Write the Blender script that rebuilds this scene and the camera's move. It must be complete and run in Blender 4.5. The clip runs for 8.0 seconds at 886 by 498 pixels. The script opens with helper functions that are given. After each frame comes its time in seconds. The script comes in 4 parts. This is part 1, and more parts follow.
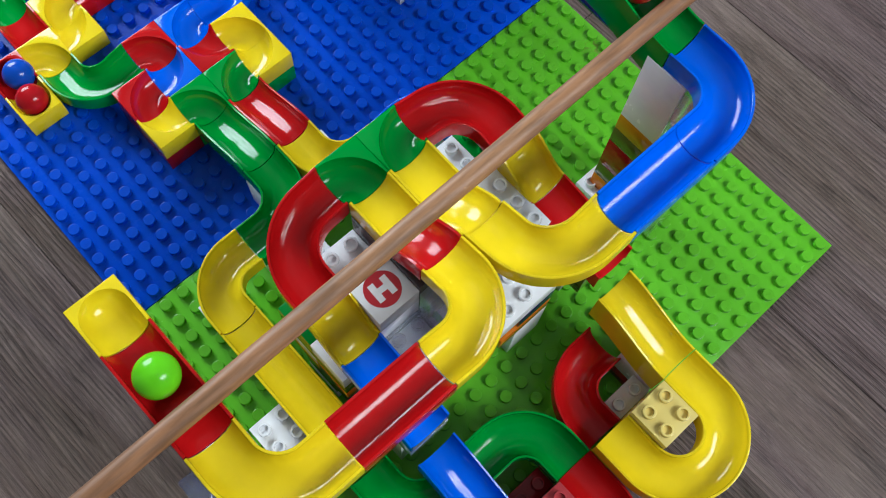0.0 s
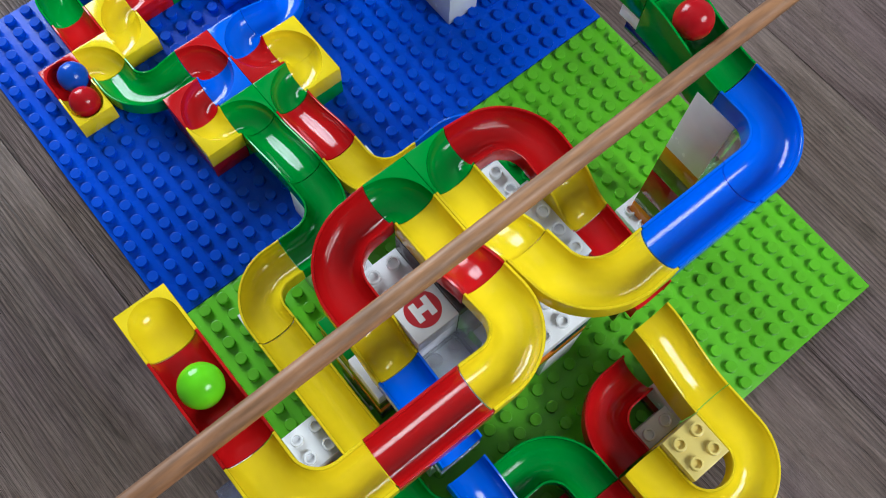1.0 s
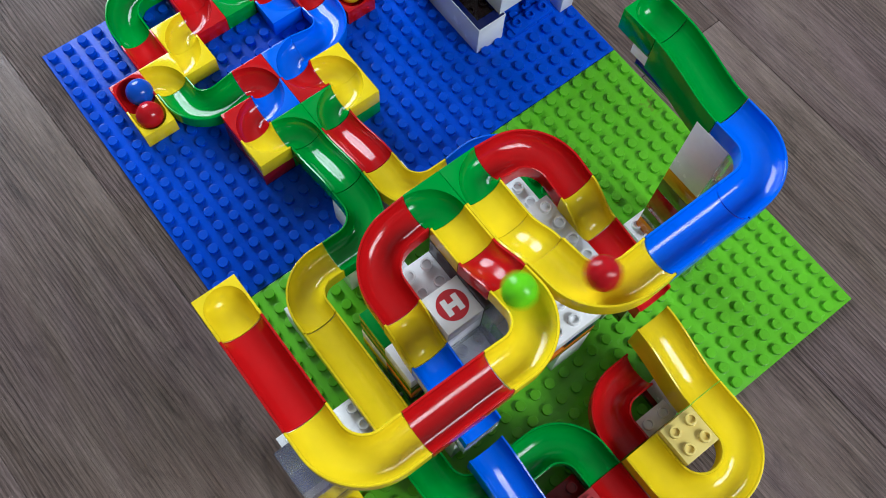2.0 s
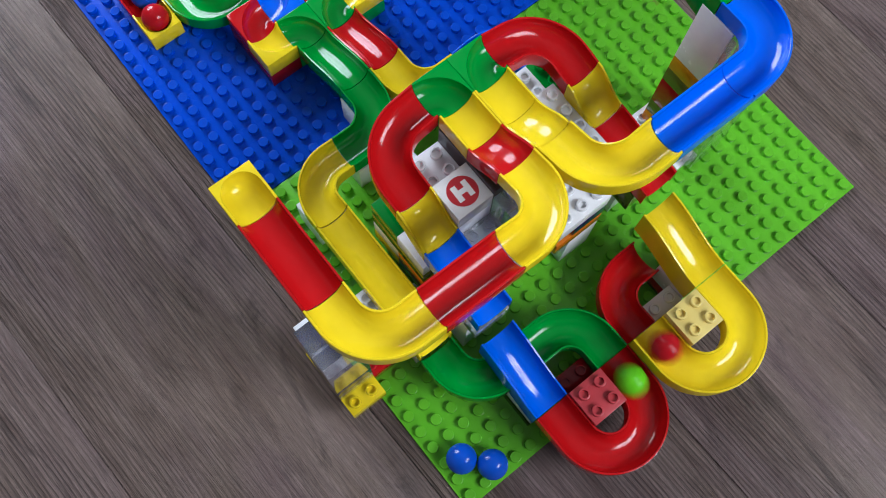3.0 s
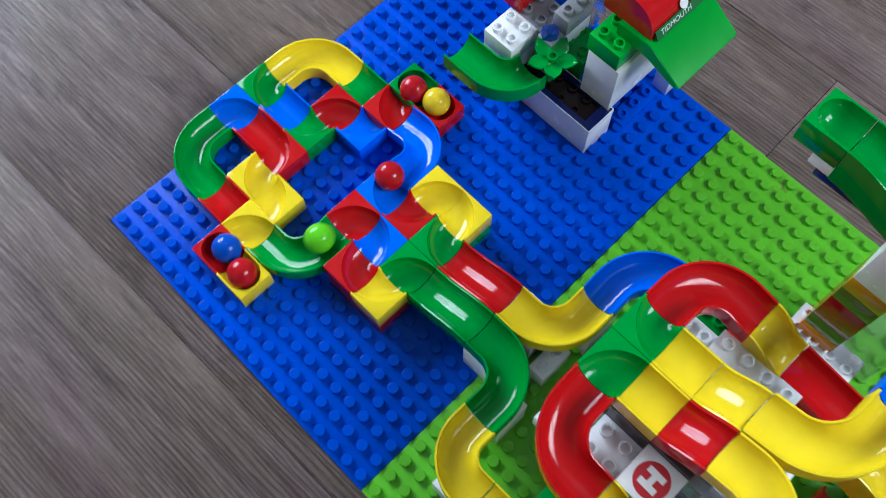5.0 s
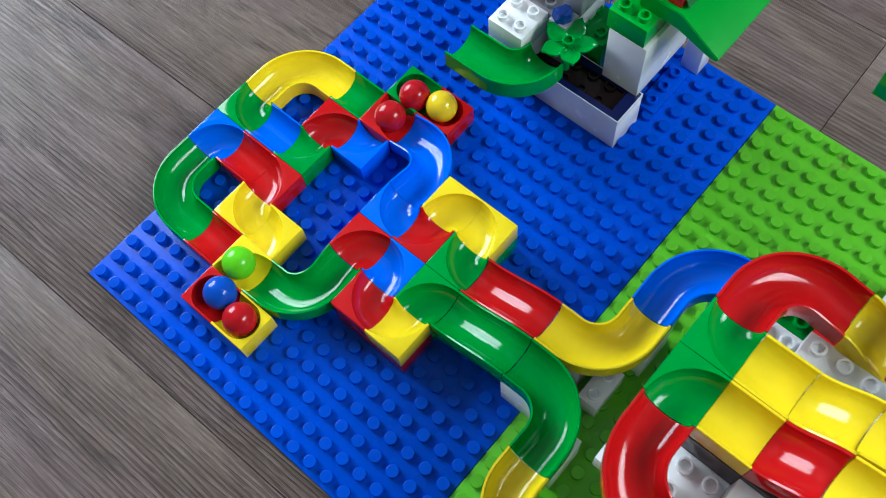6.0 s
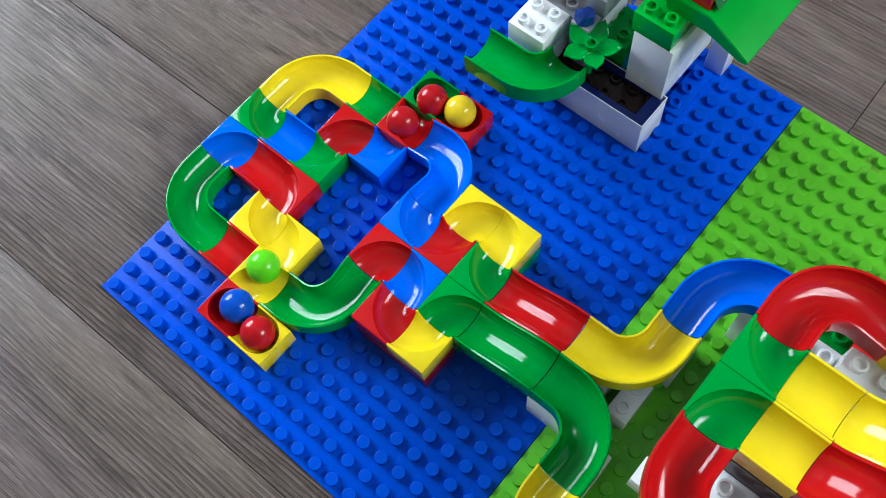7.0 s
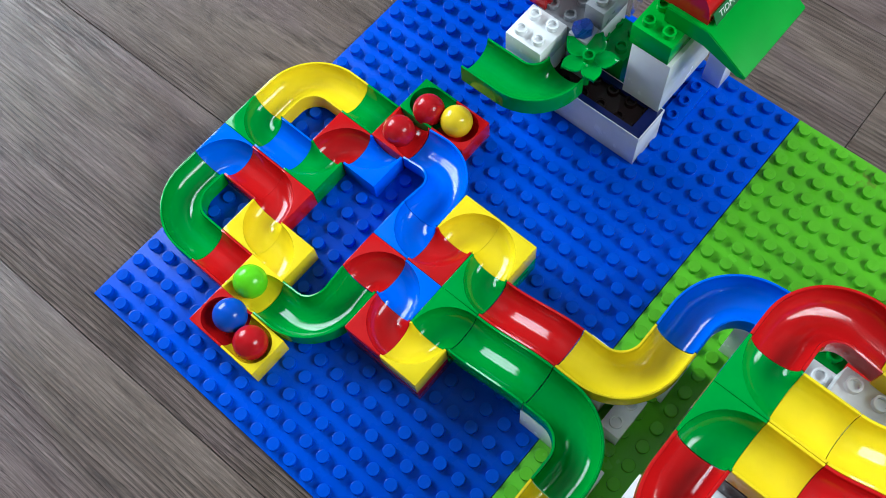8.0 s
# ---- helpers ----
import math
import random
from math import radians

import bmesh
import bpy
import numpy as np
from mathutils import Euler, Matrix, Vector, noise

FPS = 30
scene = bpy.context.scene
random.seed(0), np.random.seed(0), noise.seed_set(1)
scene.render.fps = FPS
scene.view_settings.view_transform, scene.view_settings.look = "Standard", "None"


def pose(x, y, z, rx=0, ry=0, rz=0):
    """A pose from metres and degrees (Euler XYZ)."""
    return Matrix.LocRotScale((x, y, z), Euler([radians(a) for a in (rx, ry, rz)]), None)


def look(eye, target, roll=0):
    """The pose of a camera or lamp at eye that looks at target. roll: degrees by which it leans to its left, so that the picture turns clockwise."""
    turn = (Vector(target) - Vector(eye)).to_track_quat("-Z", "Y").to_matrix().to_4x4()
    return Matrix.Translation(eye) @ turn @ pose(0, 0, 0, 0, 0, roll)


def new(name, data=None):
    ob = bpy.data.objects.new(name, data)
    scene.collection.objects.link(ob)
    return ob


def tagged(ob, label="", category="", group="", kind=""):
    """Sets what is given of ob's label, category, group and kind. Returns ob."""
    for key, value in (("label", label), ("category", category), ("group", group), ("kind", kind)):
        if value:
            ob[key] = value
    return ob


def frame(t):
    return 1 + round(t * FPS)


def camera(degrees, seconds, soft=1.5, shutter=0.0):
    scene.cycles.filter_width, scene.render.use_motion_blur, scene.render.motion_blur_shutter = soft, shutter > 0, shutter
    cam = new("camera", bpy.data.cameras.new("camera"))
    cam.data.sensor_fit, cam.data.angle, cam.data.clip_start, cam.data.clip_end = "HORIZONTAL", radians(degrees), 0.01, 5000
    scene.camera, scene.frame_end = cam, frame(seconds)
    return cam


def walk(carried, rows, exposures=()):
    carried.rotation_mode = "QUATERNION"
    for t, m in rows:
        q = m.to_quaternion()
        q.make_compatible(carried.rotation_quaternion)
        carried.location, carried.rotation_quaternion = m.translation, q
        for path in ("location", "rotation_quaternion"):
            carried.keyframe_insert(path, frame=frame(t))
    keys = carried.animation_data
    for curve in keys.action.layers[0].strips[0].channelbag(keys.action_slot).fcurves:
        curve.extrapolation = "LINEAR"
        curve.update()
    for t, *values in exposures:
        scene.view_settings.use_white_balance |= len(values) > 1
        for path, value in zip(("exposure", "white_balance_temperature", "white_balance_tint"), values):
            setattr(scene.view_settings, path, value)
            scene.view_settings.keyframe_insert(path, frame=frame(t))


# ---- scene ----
cam = camera(51.36, 8.0, soft=0.9, shutter=0.4)
PATH = [
    (0, (0.0304, -0.2758, 0.6867), (0.2813, -0.0530, -0.2554), 6.30),
    (0.5, (0.0231, -0.2713, 0.6806), (0.2618, -0.0451, -0.2638), 6.54),
    (1, (0.0256, -0.2622, 0.6958), (0.2627, -0.0183, -0.2445), 5.29),
    (2.3, (-0.0209, -0.2832, 0.7783), (0.2191, -0.0204, -0.1562), 5.30),
    (2.5, (-0.0251, -0.2784, 0.7710), (0.2158, -0.0202, -0.1645), 5.78),
    (2.7, (-0.0290, -0.2850, 0.7710), (0.2009, -0.0351, -0.1650), 4.90),
    (3, (-0.0363, -0.3039, 0.7721), (0.1591, -0.0954, -0.1862), 4.72),
    (3.5, (-0.0405, -0.2855, 0.7625), (0.1521, -0.0744, -0.1958), 3.75),
    (4, (-0.0386, -0.2158, 0.7496), (0.1405, 0.0216, -0.2051), -0.60),
    (4.2, (-0.035, -0.179, 0.758), (0.1598, 0.0735, -0.2107), -0.10),
    (4.5, (-0.0256, -0.1517, 0.7504), (0.1773, 0.1186, -0.1907), -2.88),
    (5, (-0.0125, -0.1164, 0.7270), (0.2403, 0.1586, -0.2006), -1.97),
    (5.2, (-0.0079, -0.1215, 0.6934), (0.2546, 0.1895, -0.2200), -6.28),
    (6.5, (0.0069, -0.0682, 0.6327), (0.2697, 0.2357, -0.2830), -9.44),
    (7, (0.0083, -0.0646, 0.6297), (0.2652, 0.2343, -0.2893), -9.76),
    (7.5, (0.0114, -0.0602, 0.6302), (0.2686, 0.2381, -0.2890), -9.12),
    (8, (0.0165, -0.0594, 0.6308), (0.2742, 0.2354, -0.2894), -8.71),
]
walk(cam, [(t, look(eye, target, roll)) for t, eye, target, roll in PATH],
     [(0, -0.15, 6200, 6), (2.5, -0.13, 6200, 8), (3, -0.13, 6100, 12), (4.4, -0.12, 5750, 11), (5.2, -0.08, 5850, 5), (6.3, 0.08, 6050, 2), (8, 0.13, 6050, 1)])

# ---- world and light ----
P, L = 0.016, 0.0192          # stud pitch, brick height
PLATE = 0.003                 # top of the base plates
world = bpy.data.worlds.new("sky")
scene.world = world
world.use_nodes = True
wn = world.node_tree.nodes
sky = wn.new("ShaderNodeTexSky")
sky.sky_type, sky.sun_disc = "NISHITA", False
sky.sun_elevation, sky.sun_rotation = radians(38), radians(120)
world.node_tree.links.new(sky.outputs[0], wn["Background"].inputs[0])
wn["Background"].inputs[1].default_value = 0.12


def area(name, m, w, h, power, color):
    lamp = bpy.data.lights.new(name, "AREA")
    lamp.shape, lamp.size, lamp.size_y, lamp.energy, lamp.color = "RECTANGLE", w, h, power, color
    ob = new(name, lamp)
    ob.matrix_world = m
    return ob


ROOM = (-1.9, 2.5, -1.7, 2.4, 2.45)   # x0, x1, y0, y1, height
# daylight through a north window and a high south window, pane by pane
for i in range(3):
    for j in range(2):
        x = 0.30 + (i - 1) * 0.50
        z = 1.30 + (j - 0.5) * 0.72
        area("window_light_north", look((x, 2.38, z), (x, 0.0, z - 0.7)), 0.45, 0.67, 16.5, (0.86, 0.93, 1.0))
        x = 0.95 + (i - 1) * 0.42
        z = 1.82 + (j - 0.5) * 0.50
        area("window_light_south", look((x, -1.68, z), (x, 0.0, z - 1.25)), 0.37, 0.45, 8.6, (0.93, 0.97, 1.0))


# ---- materials ----
def material(name):
    m = bpy.data.materials.new(name)
    m.use_nodes = True
    return m, m.node_tree.nodes, m.node_tree.links, m.node_tree.nodes["Principled BSDF"]


def plastic(name, color, rough=0.10, ior=1.39, trans=0.0, wear=1.0):
    """Glossy moulded plastic: faint mottling, fine scuffs in the gloss, orange-peel relief."""
    m, n, k, b = material(name)
    tc = n.new("ShaderNodeTexCoord")
    big = n.new("ShaderNodeTexNoise")
    big.inputs["Scale"].default_value, big.inputs["Detail"].default_value = 45, 4
    fine = n.new("ShaderNodeTexNoise")
    fine.inputs["Scale"].default_value, fine.inputs["Detail"].default_value = 900, 3
    info = n.new("ShaderNodeObjectInfo")
    mix = n.new("ShaderNodeHueSaturation")
    mix.inputs["Color"].default_value = (*color, 1)
    mr = n.new("ShaderNodeMapRange")
    mr.inputs["From Min"].default_value, mr.inputs["From Max"].default_value = 0.3, 0.7
    mr.inputs["To Min"].default_value, mr.inputs["To Max"].default_value = 0.95, 1.05
    add = n.new("ShaderNodeMath")
    add.operation = "MULTIPLY_ADD"
    add.inputs[1].default_value, add.inputs[2].default_value = 0.08, -0.04
    sm = n.new("ShaderNodeMath")
    sm.operation = "ADD"
    rr = n.new("ShaderNodeMapRange")
    rr.inputs["From Min"].default_value, rr.inputs["From Max"].default_value = 0.3, 0.75
    rr.inputs["To Min"].default_value, rr.inputs["To Max"].default_value = rough * 0.75, rough * (1 + 0.35 * wear)
    bump = n.new("ShaderNodeBump")
    bump.inputs["Strength"].default_value, bump.inputs["Distance"].default_value = 0.035, 0.0004
    k.new(tc.outputs["Object"], big.inputs["Vector"])
    k.new(tc.outputs["Object"], fine.inputs["Vector"])
    k.new(big.outputs[0], mr.inputs["Value"])
    k.new(info.outputs["Random"], add.inputs[0])
    k.new(add.outputs[0], sm.inputs[0])
    k.new(mr.outputs[0], sm.inputs[1])
    k.new(sm.outputs[0], mix.inputs["Value"])
    k.new(mix.outputs[0], b.inputs["Base Color"])
    k.new(big.outputs[0], rr.inputs["Value"])
    k.new(rr.outputs[0], b.inputs["Roughness"])
    k.new(fine.outputs[0], bump.inputs["Height"])
    k.new(bump.outputs[0], b.inputs["Normal"])
    b.inputs["IOR"].default_value = ior
    b.inputs["Transmission Weight"].default_value = trans
    return m


RED = plastic("red_plastic", (0.50, 0.006, 0.008))
DRED = plastic("dark_red_plastic", (0.30, 0.006, 0.010))
YEL = plastic("yellow_plastic", (0.84, 0.64, 0.012))
BLU = plastic("blue_plastic", (0.003, 0.125, 0.78))
GRN = plastic("green_plastic", (0.001, 0.28, 0.032))
ROOF = plastic("bright_green_plastic", (0.012, 0.37, 0.030), 0.34, 1.36, wear=-0.6)
PALE = plastic("pale_yellow_plastic", (0.80, 0.64, 0.20), 0.2)
PINK = plastic("faded_red_plastic", (0.50, 0.055, 0.065), 0.24)
LIME = plastic("lime_plastic", (0.122, 0.46, 0.020), 0.22, 1.40)
SEA = plastic("plate_blue_plastic", (0.004, 0.072, 0.58), 0.27, 1.22)
def smear(m, at, size, color):
    """A dried smear on a plastic plate, at a place on it: blotches fading out from the middle."""
    n, k, b = m.node_tree.nodes, m.node_tree.links, m.node_tree.nodes["Principled BSDF"]
    tc, no, far, mr, mu, mx, mn = (n.new("ShaderNode" + q) for q in ("TexCoord", "TexNoise", "VectorMath", "MapRange", "Math", "Mix", "MapRange"))
    far.operation, mu.operation, mx.data_type = "DISTANCE", "MULTIPLY", "RGBA"
    far.inputs[1].default_value = at
    no.inputs["Scale"].default_value, no.inputs["Detail"].default_value = 260, 5
    mr.inputs["From Min"].default_value, mr.inputs["From Max"].default_value = size * 0.2, size
    mr.inputs["To Min"].default_value, mr.inputs["To Max"].default_value = 0.75, 0.0
    mn.inputs["From Min"].default_value, mn.inputs["From Max"].default_value = 0.47, 0.60
    k.new(tc.outputs["Object"], far.inputs[0])
    k.new(tc.outputs["Object"], no.inputs["Vector"])
    k.new(far.outputs["Value"], mr.inputs["Value"])
    k.new(no.outputs[0], mn.inputs["Value"])
    k.new(mr.outputs[0], mu.inputs[0])
    k.new(mn.outputs[0], mu.inputs[1])
    k.new(mu.outputs[0], mx.inputs[0])
    k.new(b.inputs["Base Color"].links[0].from_socket, mx.inputs[6])
    mx.inputs[7].default_value = (*color, 1)
    k.new(mx.outputs[2], b.inputs["Base Color"])


smear(LIME, (27.2 * P, 15.9 * P, 0), 0.017, (0.14, 0.18, 0.03))
NAVY = plastic("navy_plastic", (0.006, 0.012, 0.09))
WHT = plastic("white_plastic", (0.84, 0.85, 0.87), 0.22)
GRY = plastic("grey_plastic", (0.30, 0.31, 0.34), 0.3)
BRN = plastic("brown_plastic", (0.010, 0.004, 0.0035), 0.16)
ORG = plastic("orange_plastic", (0.70, 0.18, 0.01))
AMB = plastic("amber_plastic", (0.50, 0.26, 0.01))
OLV = plastic("olive_plastic", (0.10, 0.14, 0.02))
CLR = plastic("clear_plastic", (0.74, 0.75, 0.80), 0.10, 1.10, 0.88)
clear = CLR.node_tree.nodes["Principled BSDF"]
clear.inputs["Coat Weight"].default_value, clear.inputs["Coat Roughness"].default_value = 1.0, 0.06
SMK = plastic("smoky_plastic", (0.075, 0.060, 0.070), 0.10)
CBLU = plastic("clear_blue_plastic", (0.02, 0.10, 0.55), 0.08, 1.5, 0.7)
BALL_G = plastic("lime_ball_plastic", (0.14, 0.62, 0.012), 0.16)
BALL_R = plastic("red_ball_plastic", (0.45, 0.006, 0.012), 0.16)
BALL_B = plastic("blue_ball_plastic", (0.006, 0.075, 0.50), 0.16)
BALL_Y = plastic("yellow_ball_plastic", (0.78, 0.55, 0.02), 0.16)


def wood(name, dark, light, rough, along, scale, streak):
    m, n, k, b = material(name)
    tc = n.new("ShaderNodeTexCoord")
    info = n.new("ShaderNodeObjectInfo")
    off = n.new("ShaderNodeVectorMath")
    off.operation = "MULTIPLY_ADD"
    comb = n.new("ShaderNodeCombineXYZ")
    off.inputs[1].default_value = (1, 1, 1)
    for i in range(3):
        k.new(info.outputs["Random"], comb.inputs[i])
    sc = n.new("ShaderNodeVectorMath")
    sc.operation = "SCALE"
    sc.inputs["Scale"].default_value = 37.0
    k.new(comb.outputs[0], sc.inputs[0])
    k.new(tc.outputs["Object"], off.inputs[0])
    k.new(sc.outputs[0], off.inputs[2])
    mp = n.new("ShaderNodeMapping")
    mp.inputs["Scale"].default_value = along
    k.new(off.outputs[0], mp.inputs["Vector"])
    grain = n.new("ShaderNodeTexNoise")
    grain.inputs["Scale"].default_value, grain.inputs["Detail"].default_value = scale, 8
    grain.inputs["Roughness"].default_value, grain.inputs["Distortion"].default_value = 0.62, 0.6
    fine = n.new("ShaderNodeTexNoise")
    fine.inputs["Scale"].default_value, fine.inputs["Detail"].default_value = scale * streak, 3
    k.new(mp.outputs[0], grain.inputs["Vector"])
    k.new(mp.outputs[0], fine.inputs["Vector"])
    ramp = n.new("ShaderNodeValToRGB")
    ramp.color_ramp.elements[0].position, ramp.color_ramp.elements[1].position = 0.33, 0.68
    ramp.color_ramp.elements[0].color, ramp.color_ramp.elements[1].color = (*dark, 1), (*light, 1)
    k.new(grain.outputs[0], ramp.inputs[0])
    fr = n.new("ShaderNodeMapRange")
    fr.inputs["From Min"].default_value, fr.inputs["From Max"].default_value = 0.35, 0.6
    fr.inputs["To Min"].default_value, fr.inputs["To Max"].default_value = 0.62, 1.08
    k.new(fine.outputs[0], fr.inputs["Value"])
    hs = n.new("ShaderNodeHueSaturation")
    rv = n.new("ShaderNodeMath")
    rv.operation = "MULTIPLY_ADD"
    rv.inputs[1].default_value, rv.inputs[2].default_value = 0.10, 0.95
    k.new(info.outputs["Random"], rv.inputs[0])
    mu = n.new("ShaderNodeMath")
    mu.operation = "MULTIPLY"
    k.new(rv.outputs[0], mu.inputs[0])
    k.new(fr.outputs[0], mu.inputs[1])
    k.new(mu.outputs[0], hs.inputs["Value"])
    k.new(ramp.outputs[0], hs.inputs["Color"])
    k.new(hs.outputs[0], b.inputs["Base Color"])
    rr = n.new("ShaderNodeMapRange")
    rr.inputs["To Min"].default_value, rr.inputs["To Max"].default_value = rough * 1.25, rough * 0.8
    k.new(fine.outputs[0], rr.inputs["Value"])
    k.new(rr.outputs[0], b.inputs["Roughness"])
    bump = n.new("ShaderNodeBump")
    bump.inputs["Strength"].default_value, bump.inputs["Distance"].default_value = 0.35, 0.0006
    k.new(fine.outputs[0], bump.inputs["Height"])
    k.new(bump.outputs[0], b.inputs["Normal"])
    return m


def laminate():
    """Brushed oak laminate: brown and mauve-grey patches, fine wavy grain lines pressed into the surface, dark pores."""
    m, n, k, b = material("laminate_oak")
    tc, info, comb, sc, off = (n.new("ShaderNode" + s) for s in ("TexCoord", "ObjectInfo", "CombineXYZ", "VectorMath", "VectorMath"))
    sc.operation, off.operation = "SCALE", "ADD"
    sc.inputs["Scale"].default_value = 23.0
    for i in range(3):
        k.new(info.outputs["Random"], comb.inputs[i])
    k.new(comb.outputs[0], sc.inputs[0])
    k.new(tc.outputs["Object"], off.inputs[0])
    k.new(sc.outputs[0], off.inputs[1])

    def noise_at(scale, along, detail, rough=0.6, distort=0.0):
        mp, no = n.new("ShaderNodeMapping"), n.new("ShaderNodeTexNoise")
        mp.inputs["Scale"].default_value = along
        no.inputs["Scale"].default_value, no.inputs["Detail"].default_value = scale, detail
        no.inputs["Roughness"].default_value, no.inputs["Distortion"].default_value = rough, distort
        k.new(off.outputs[0], mp.inputs["Vector"])
        k.new(mp.outputs[0], no.inputs["Vector"])
        return no.outputs[0]

    def ramp(value, lo, hi, a, c):
        mr = n.new("ShaderNodeMapRange")
        mr.inputs["From Min"].default_value, mr.inputs["From Max"].default_value = lo, hi
        mr.inputs["To Min"].default_value, mr.inputs["To Max"].default_value = a, c
        k.new(value, mr.inputs["Value"])
        return mr.outputs[0]

    def math2(op, a, c):
        mm = n.new("ShaderNodeMath")
        mm.operation = op
        for i, v in enumerate((a, c)):
            if isinstance(v, float):
                mm.inputs[i].default_value = v
            else:
                k.new(v, mm.inputs[i])
        return mm.outputs[0]

    def waves(scale, squash, distort, detail):
        mp, wave = n.new("ShaderNodeMapping"), n.new("ShaderNodeTexWave")
        mp.inputs["Scale"].default_value = (1.0, squash, 1.0)
        wave.bands_direction = "X"
        wave.inputs["Scale"].default_value, wave.inputs["Distortion"].default_value = scale, distort
        wave.inputs["Detail"].default_value, wave.inputs["Detail Scale"].default_value = detail, 0.9
        k.new(off.outputs[0], mp.inputs["Vector"])
        k.new(mp.outputs[0], wave.inputs["Vector"])
        return wave.outputs[0]

    def mixed(fac, a, c):
        mx = n.new("ShaderNodeMix")
        mx.data_type = "RGBA"
        k.new(fac, mx.inputs[0])
        for i, v in ((6, a), (7, c)):
            if isinstance(v, tuple):
                mx.inputs[i].default_value = (*v, 1)
            else:
                k.new(v, mx.inputs[i])
        return mx.outputs[2]

    patch = noise_at(7.0, (2.6, 0.50, 1.0), 8, 0.66, 2.0)
    streak = noise_at(18.0, (4.2, 0.34, 1.0), 8, 0.66, 1.0)
    tone = noise_at(4.2, (2.0, 0.60, 1.0), 5, 0.6, 0.8)
    zone = noise_at(4.0, (2.6, 0.55, 1.0), 3, 0.5, 0.5)
    knots = noise_at(9.0, (2.4, 0.62, 1.0), 7, 0.68, 2.4)
    speck = noise_at(260.0, (1.5, 0.5, 1.0), 3, 0.7)
    pores = noise_at(150.0, (4.0, 0.16, 1.0), 4, 0.65)
    broad, narrow = waves(80.0, 0.10, 8.0, 3.0), waves(185.0, 0.07, 22.0, 3.0)
    light = mixed(ramp(tone, 0.40, 0.60, 0.0, 1.0), (0.198, 0.143, 0.140), (0.204, 0.153, 0.131))
    deep = mixed(ramp(tone, 0.42, 0.60, 0.0, 1.0), (0.108, 0.070, 0.067), (0.118, 0.081, 0.066))
    base = mixed(ramp(math2("ADD", math2("MULTIPLY", patch, 0.55), math2("MULTIPLY", streak, 0.45)), 0.38, 0.60, 0.0, 1.0), deep, light)
    hs = n.new("ShaderNodeHueSaturation")
    lines = math2("MULTIPLY", ramp(broad, 0.15, 0.6, 1.0, 0.0), ramp(zone, 0.40, 0.58, 0.08, 0.36))
    fine = math2("MULTIPLY", ramp(narrow, 0.10, 0.65, 1.0, 0.0), ramp(speck, 0.35, 0.60, 0.08, 0.28))
    dark = math2("MULTIPLY", ramp(pores, 0.36, 0.60, 0.84, 1.10), math2("SUBTRACT", 1.10, math2("ADD", lines, fine)))
    dark = math2("MULTIPLY", dark, math2("MULTIPLY", ramp(knots, 0.54, 0.70, 1.0, 0.52), ramp(speck, 0.3, 0.7, 0.90, 1.12)))
    k.new(math2("MULTIPLY", dark, ramp(info.outputs["Random"], 0.0, 1.0, 0.97, 1.04)), hs.inputs["Value"])
    k.new(base, hs.inputs["Color"])
    k.new(hs.outputs[0], b.inputs["Base Color"])
    k.new(ramp(pores, 0.3, 0.7, 0.48, 0.32), b.inputs["Roughness"])
    b.inputs["IOR"].default_value = 1.45
    relief = math2("ADD", math2("ADD", math2("MULTIPLY", lines, -4.0), math2("MULTIPLY", fine, -1.8)), math2("MULTIPLY", pores, 0.7))
    bump = n.new("ShaderNodeBump")
    bump.inputs["Strength"].default_value, bump.inputs["Distance"].default_value = 0.9, 0.0006
    k.new(relief, bump.inputs["Height"])
    k.new(bump.outputs[0], b.inputs["Normal"])
    return m


OAK = laminate()
BEECH = wood("beech_dowel", (0.30, 0.135, 0.060), (0.37, 0.185, 0.088), 0.5, (0.6, 5.0, 5.0), 9.0, 5.0)


def paint(name, color, rough=0.7):
    m, n, k, b = material(name)
    tc, no, mr, hs, bp = (n.new("ShaderNode" + s) for s in ("TexCoord", "TexNoise", "MapRange", "HueSaturation", "Bump"))
    no.inputs["Scale"].default_value, no.inputs["Detail"].default_value = 60, 6
    mr.inputs["To Min"].default_value, mr.inputs["To Max"].default_value = 0.95, 1.05
    hs.inputs["Color"].default_value = (*color, 1)
    bp.inputs["Strength"].default_value, bp.inputs["Distance"].default_value = 0.1, 0.001
    k.new(tc.outputs["Object"], no.inputs["Vector"])
    k.new(no.outputs[0], mr.inputs["Value"])
    k.new(mr.outputs[0], hs.inputs["Value"])
    k.new(hs.outputs[0], b.inputs["Base Color"])
    k.new(no.outputs[0], bp.inputs["Height"])
    k.new(bp.outputs[0], b.inputs["Normal"])
    b.inputs["Roughness"].default_value = rough
    return m


# unseen walls and ceiling, toned dark to hold down the bounced fill light
WALL = paint("wall_paint", (0.24, 0.23, 0.22))
CEIL = paint("ceiling_paint", (0.34, 0.34, 0.34))
FRAME = paint("window_frame_paint", (0.75, 0.75, 0.74), 0.4)
INK = paint("printed_red", (0.50, 0.02, 0.03), 0.3)
PRINT = paint("printed_white", (0.80, 0.80, 0.80), 0.3)
PRINTG = paint("printed_green", (0.02, 0.16, 0.05), 0.3)
GLASS, gn, gk, gb = material("window_glass")
gb.inputs["Transmission Weight"].default_value, gb.inputs["Roughness"].default_value = 1.0, 0.0


# ---- mesh helpers ----
def V(x, y, lev):
    """Studs and brick levels to metres."""
    return Vector((x * P, y * P, PLATE + lev * L))


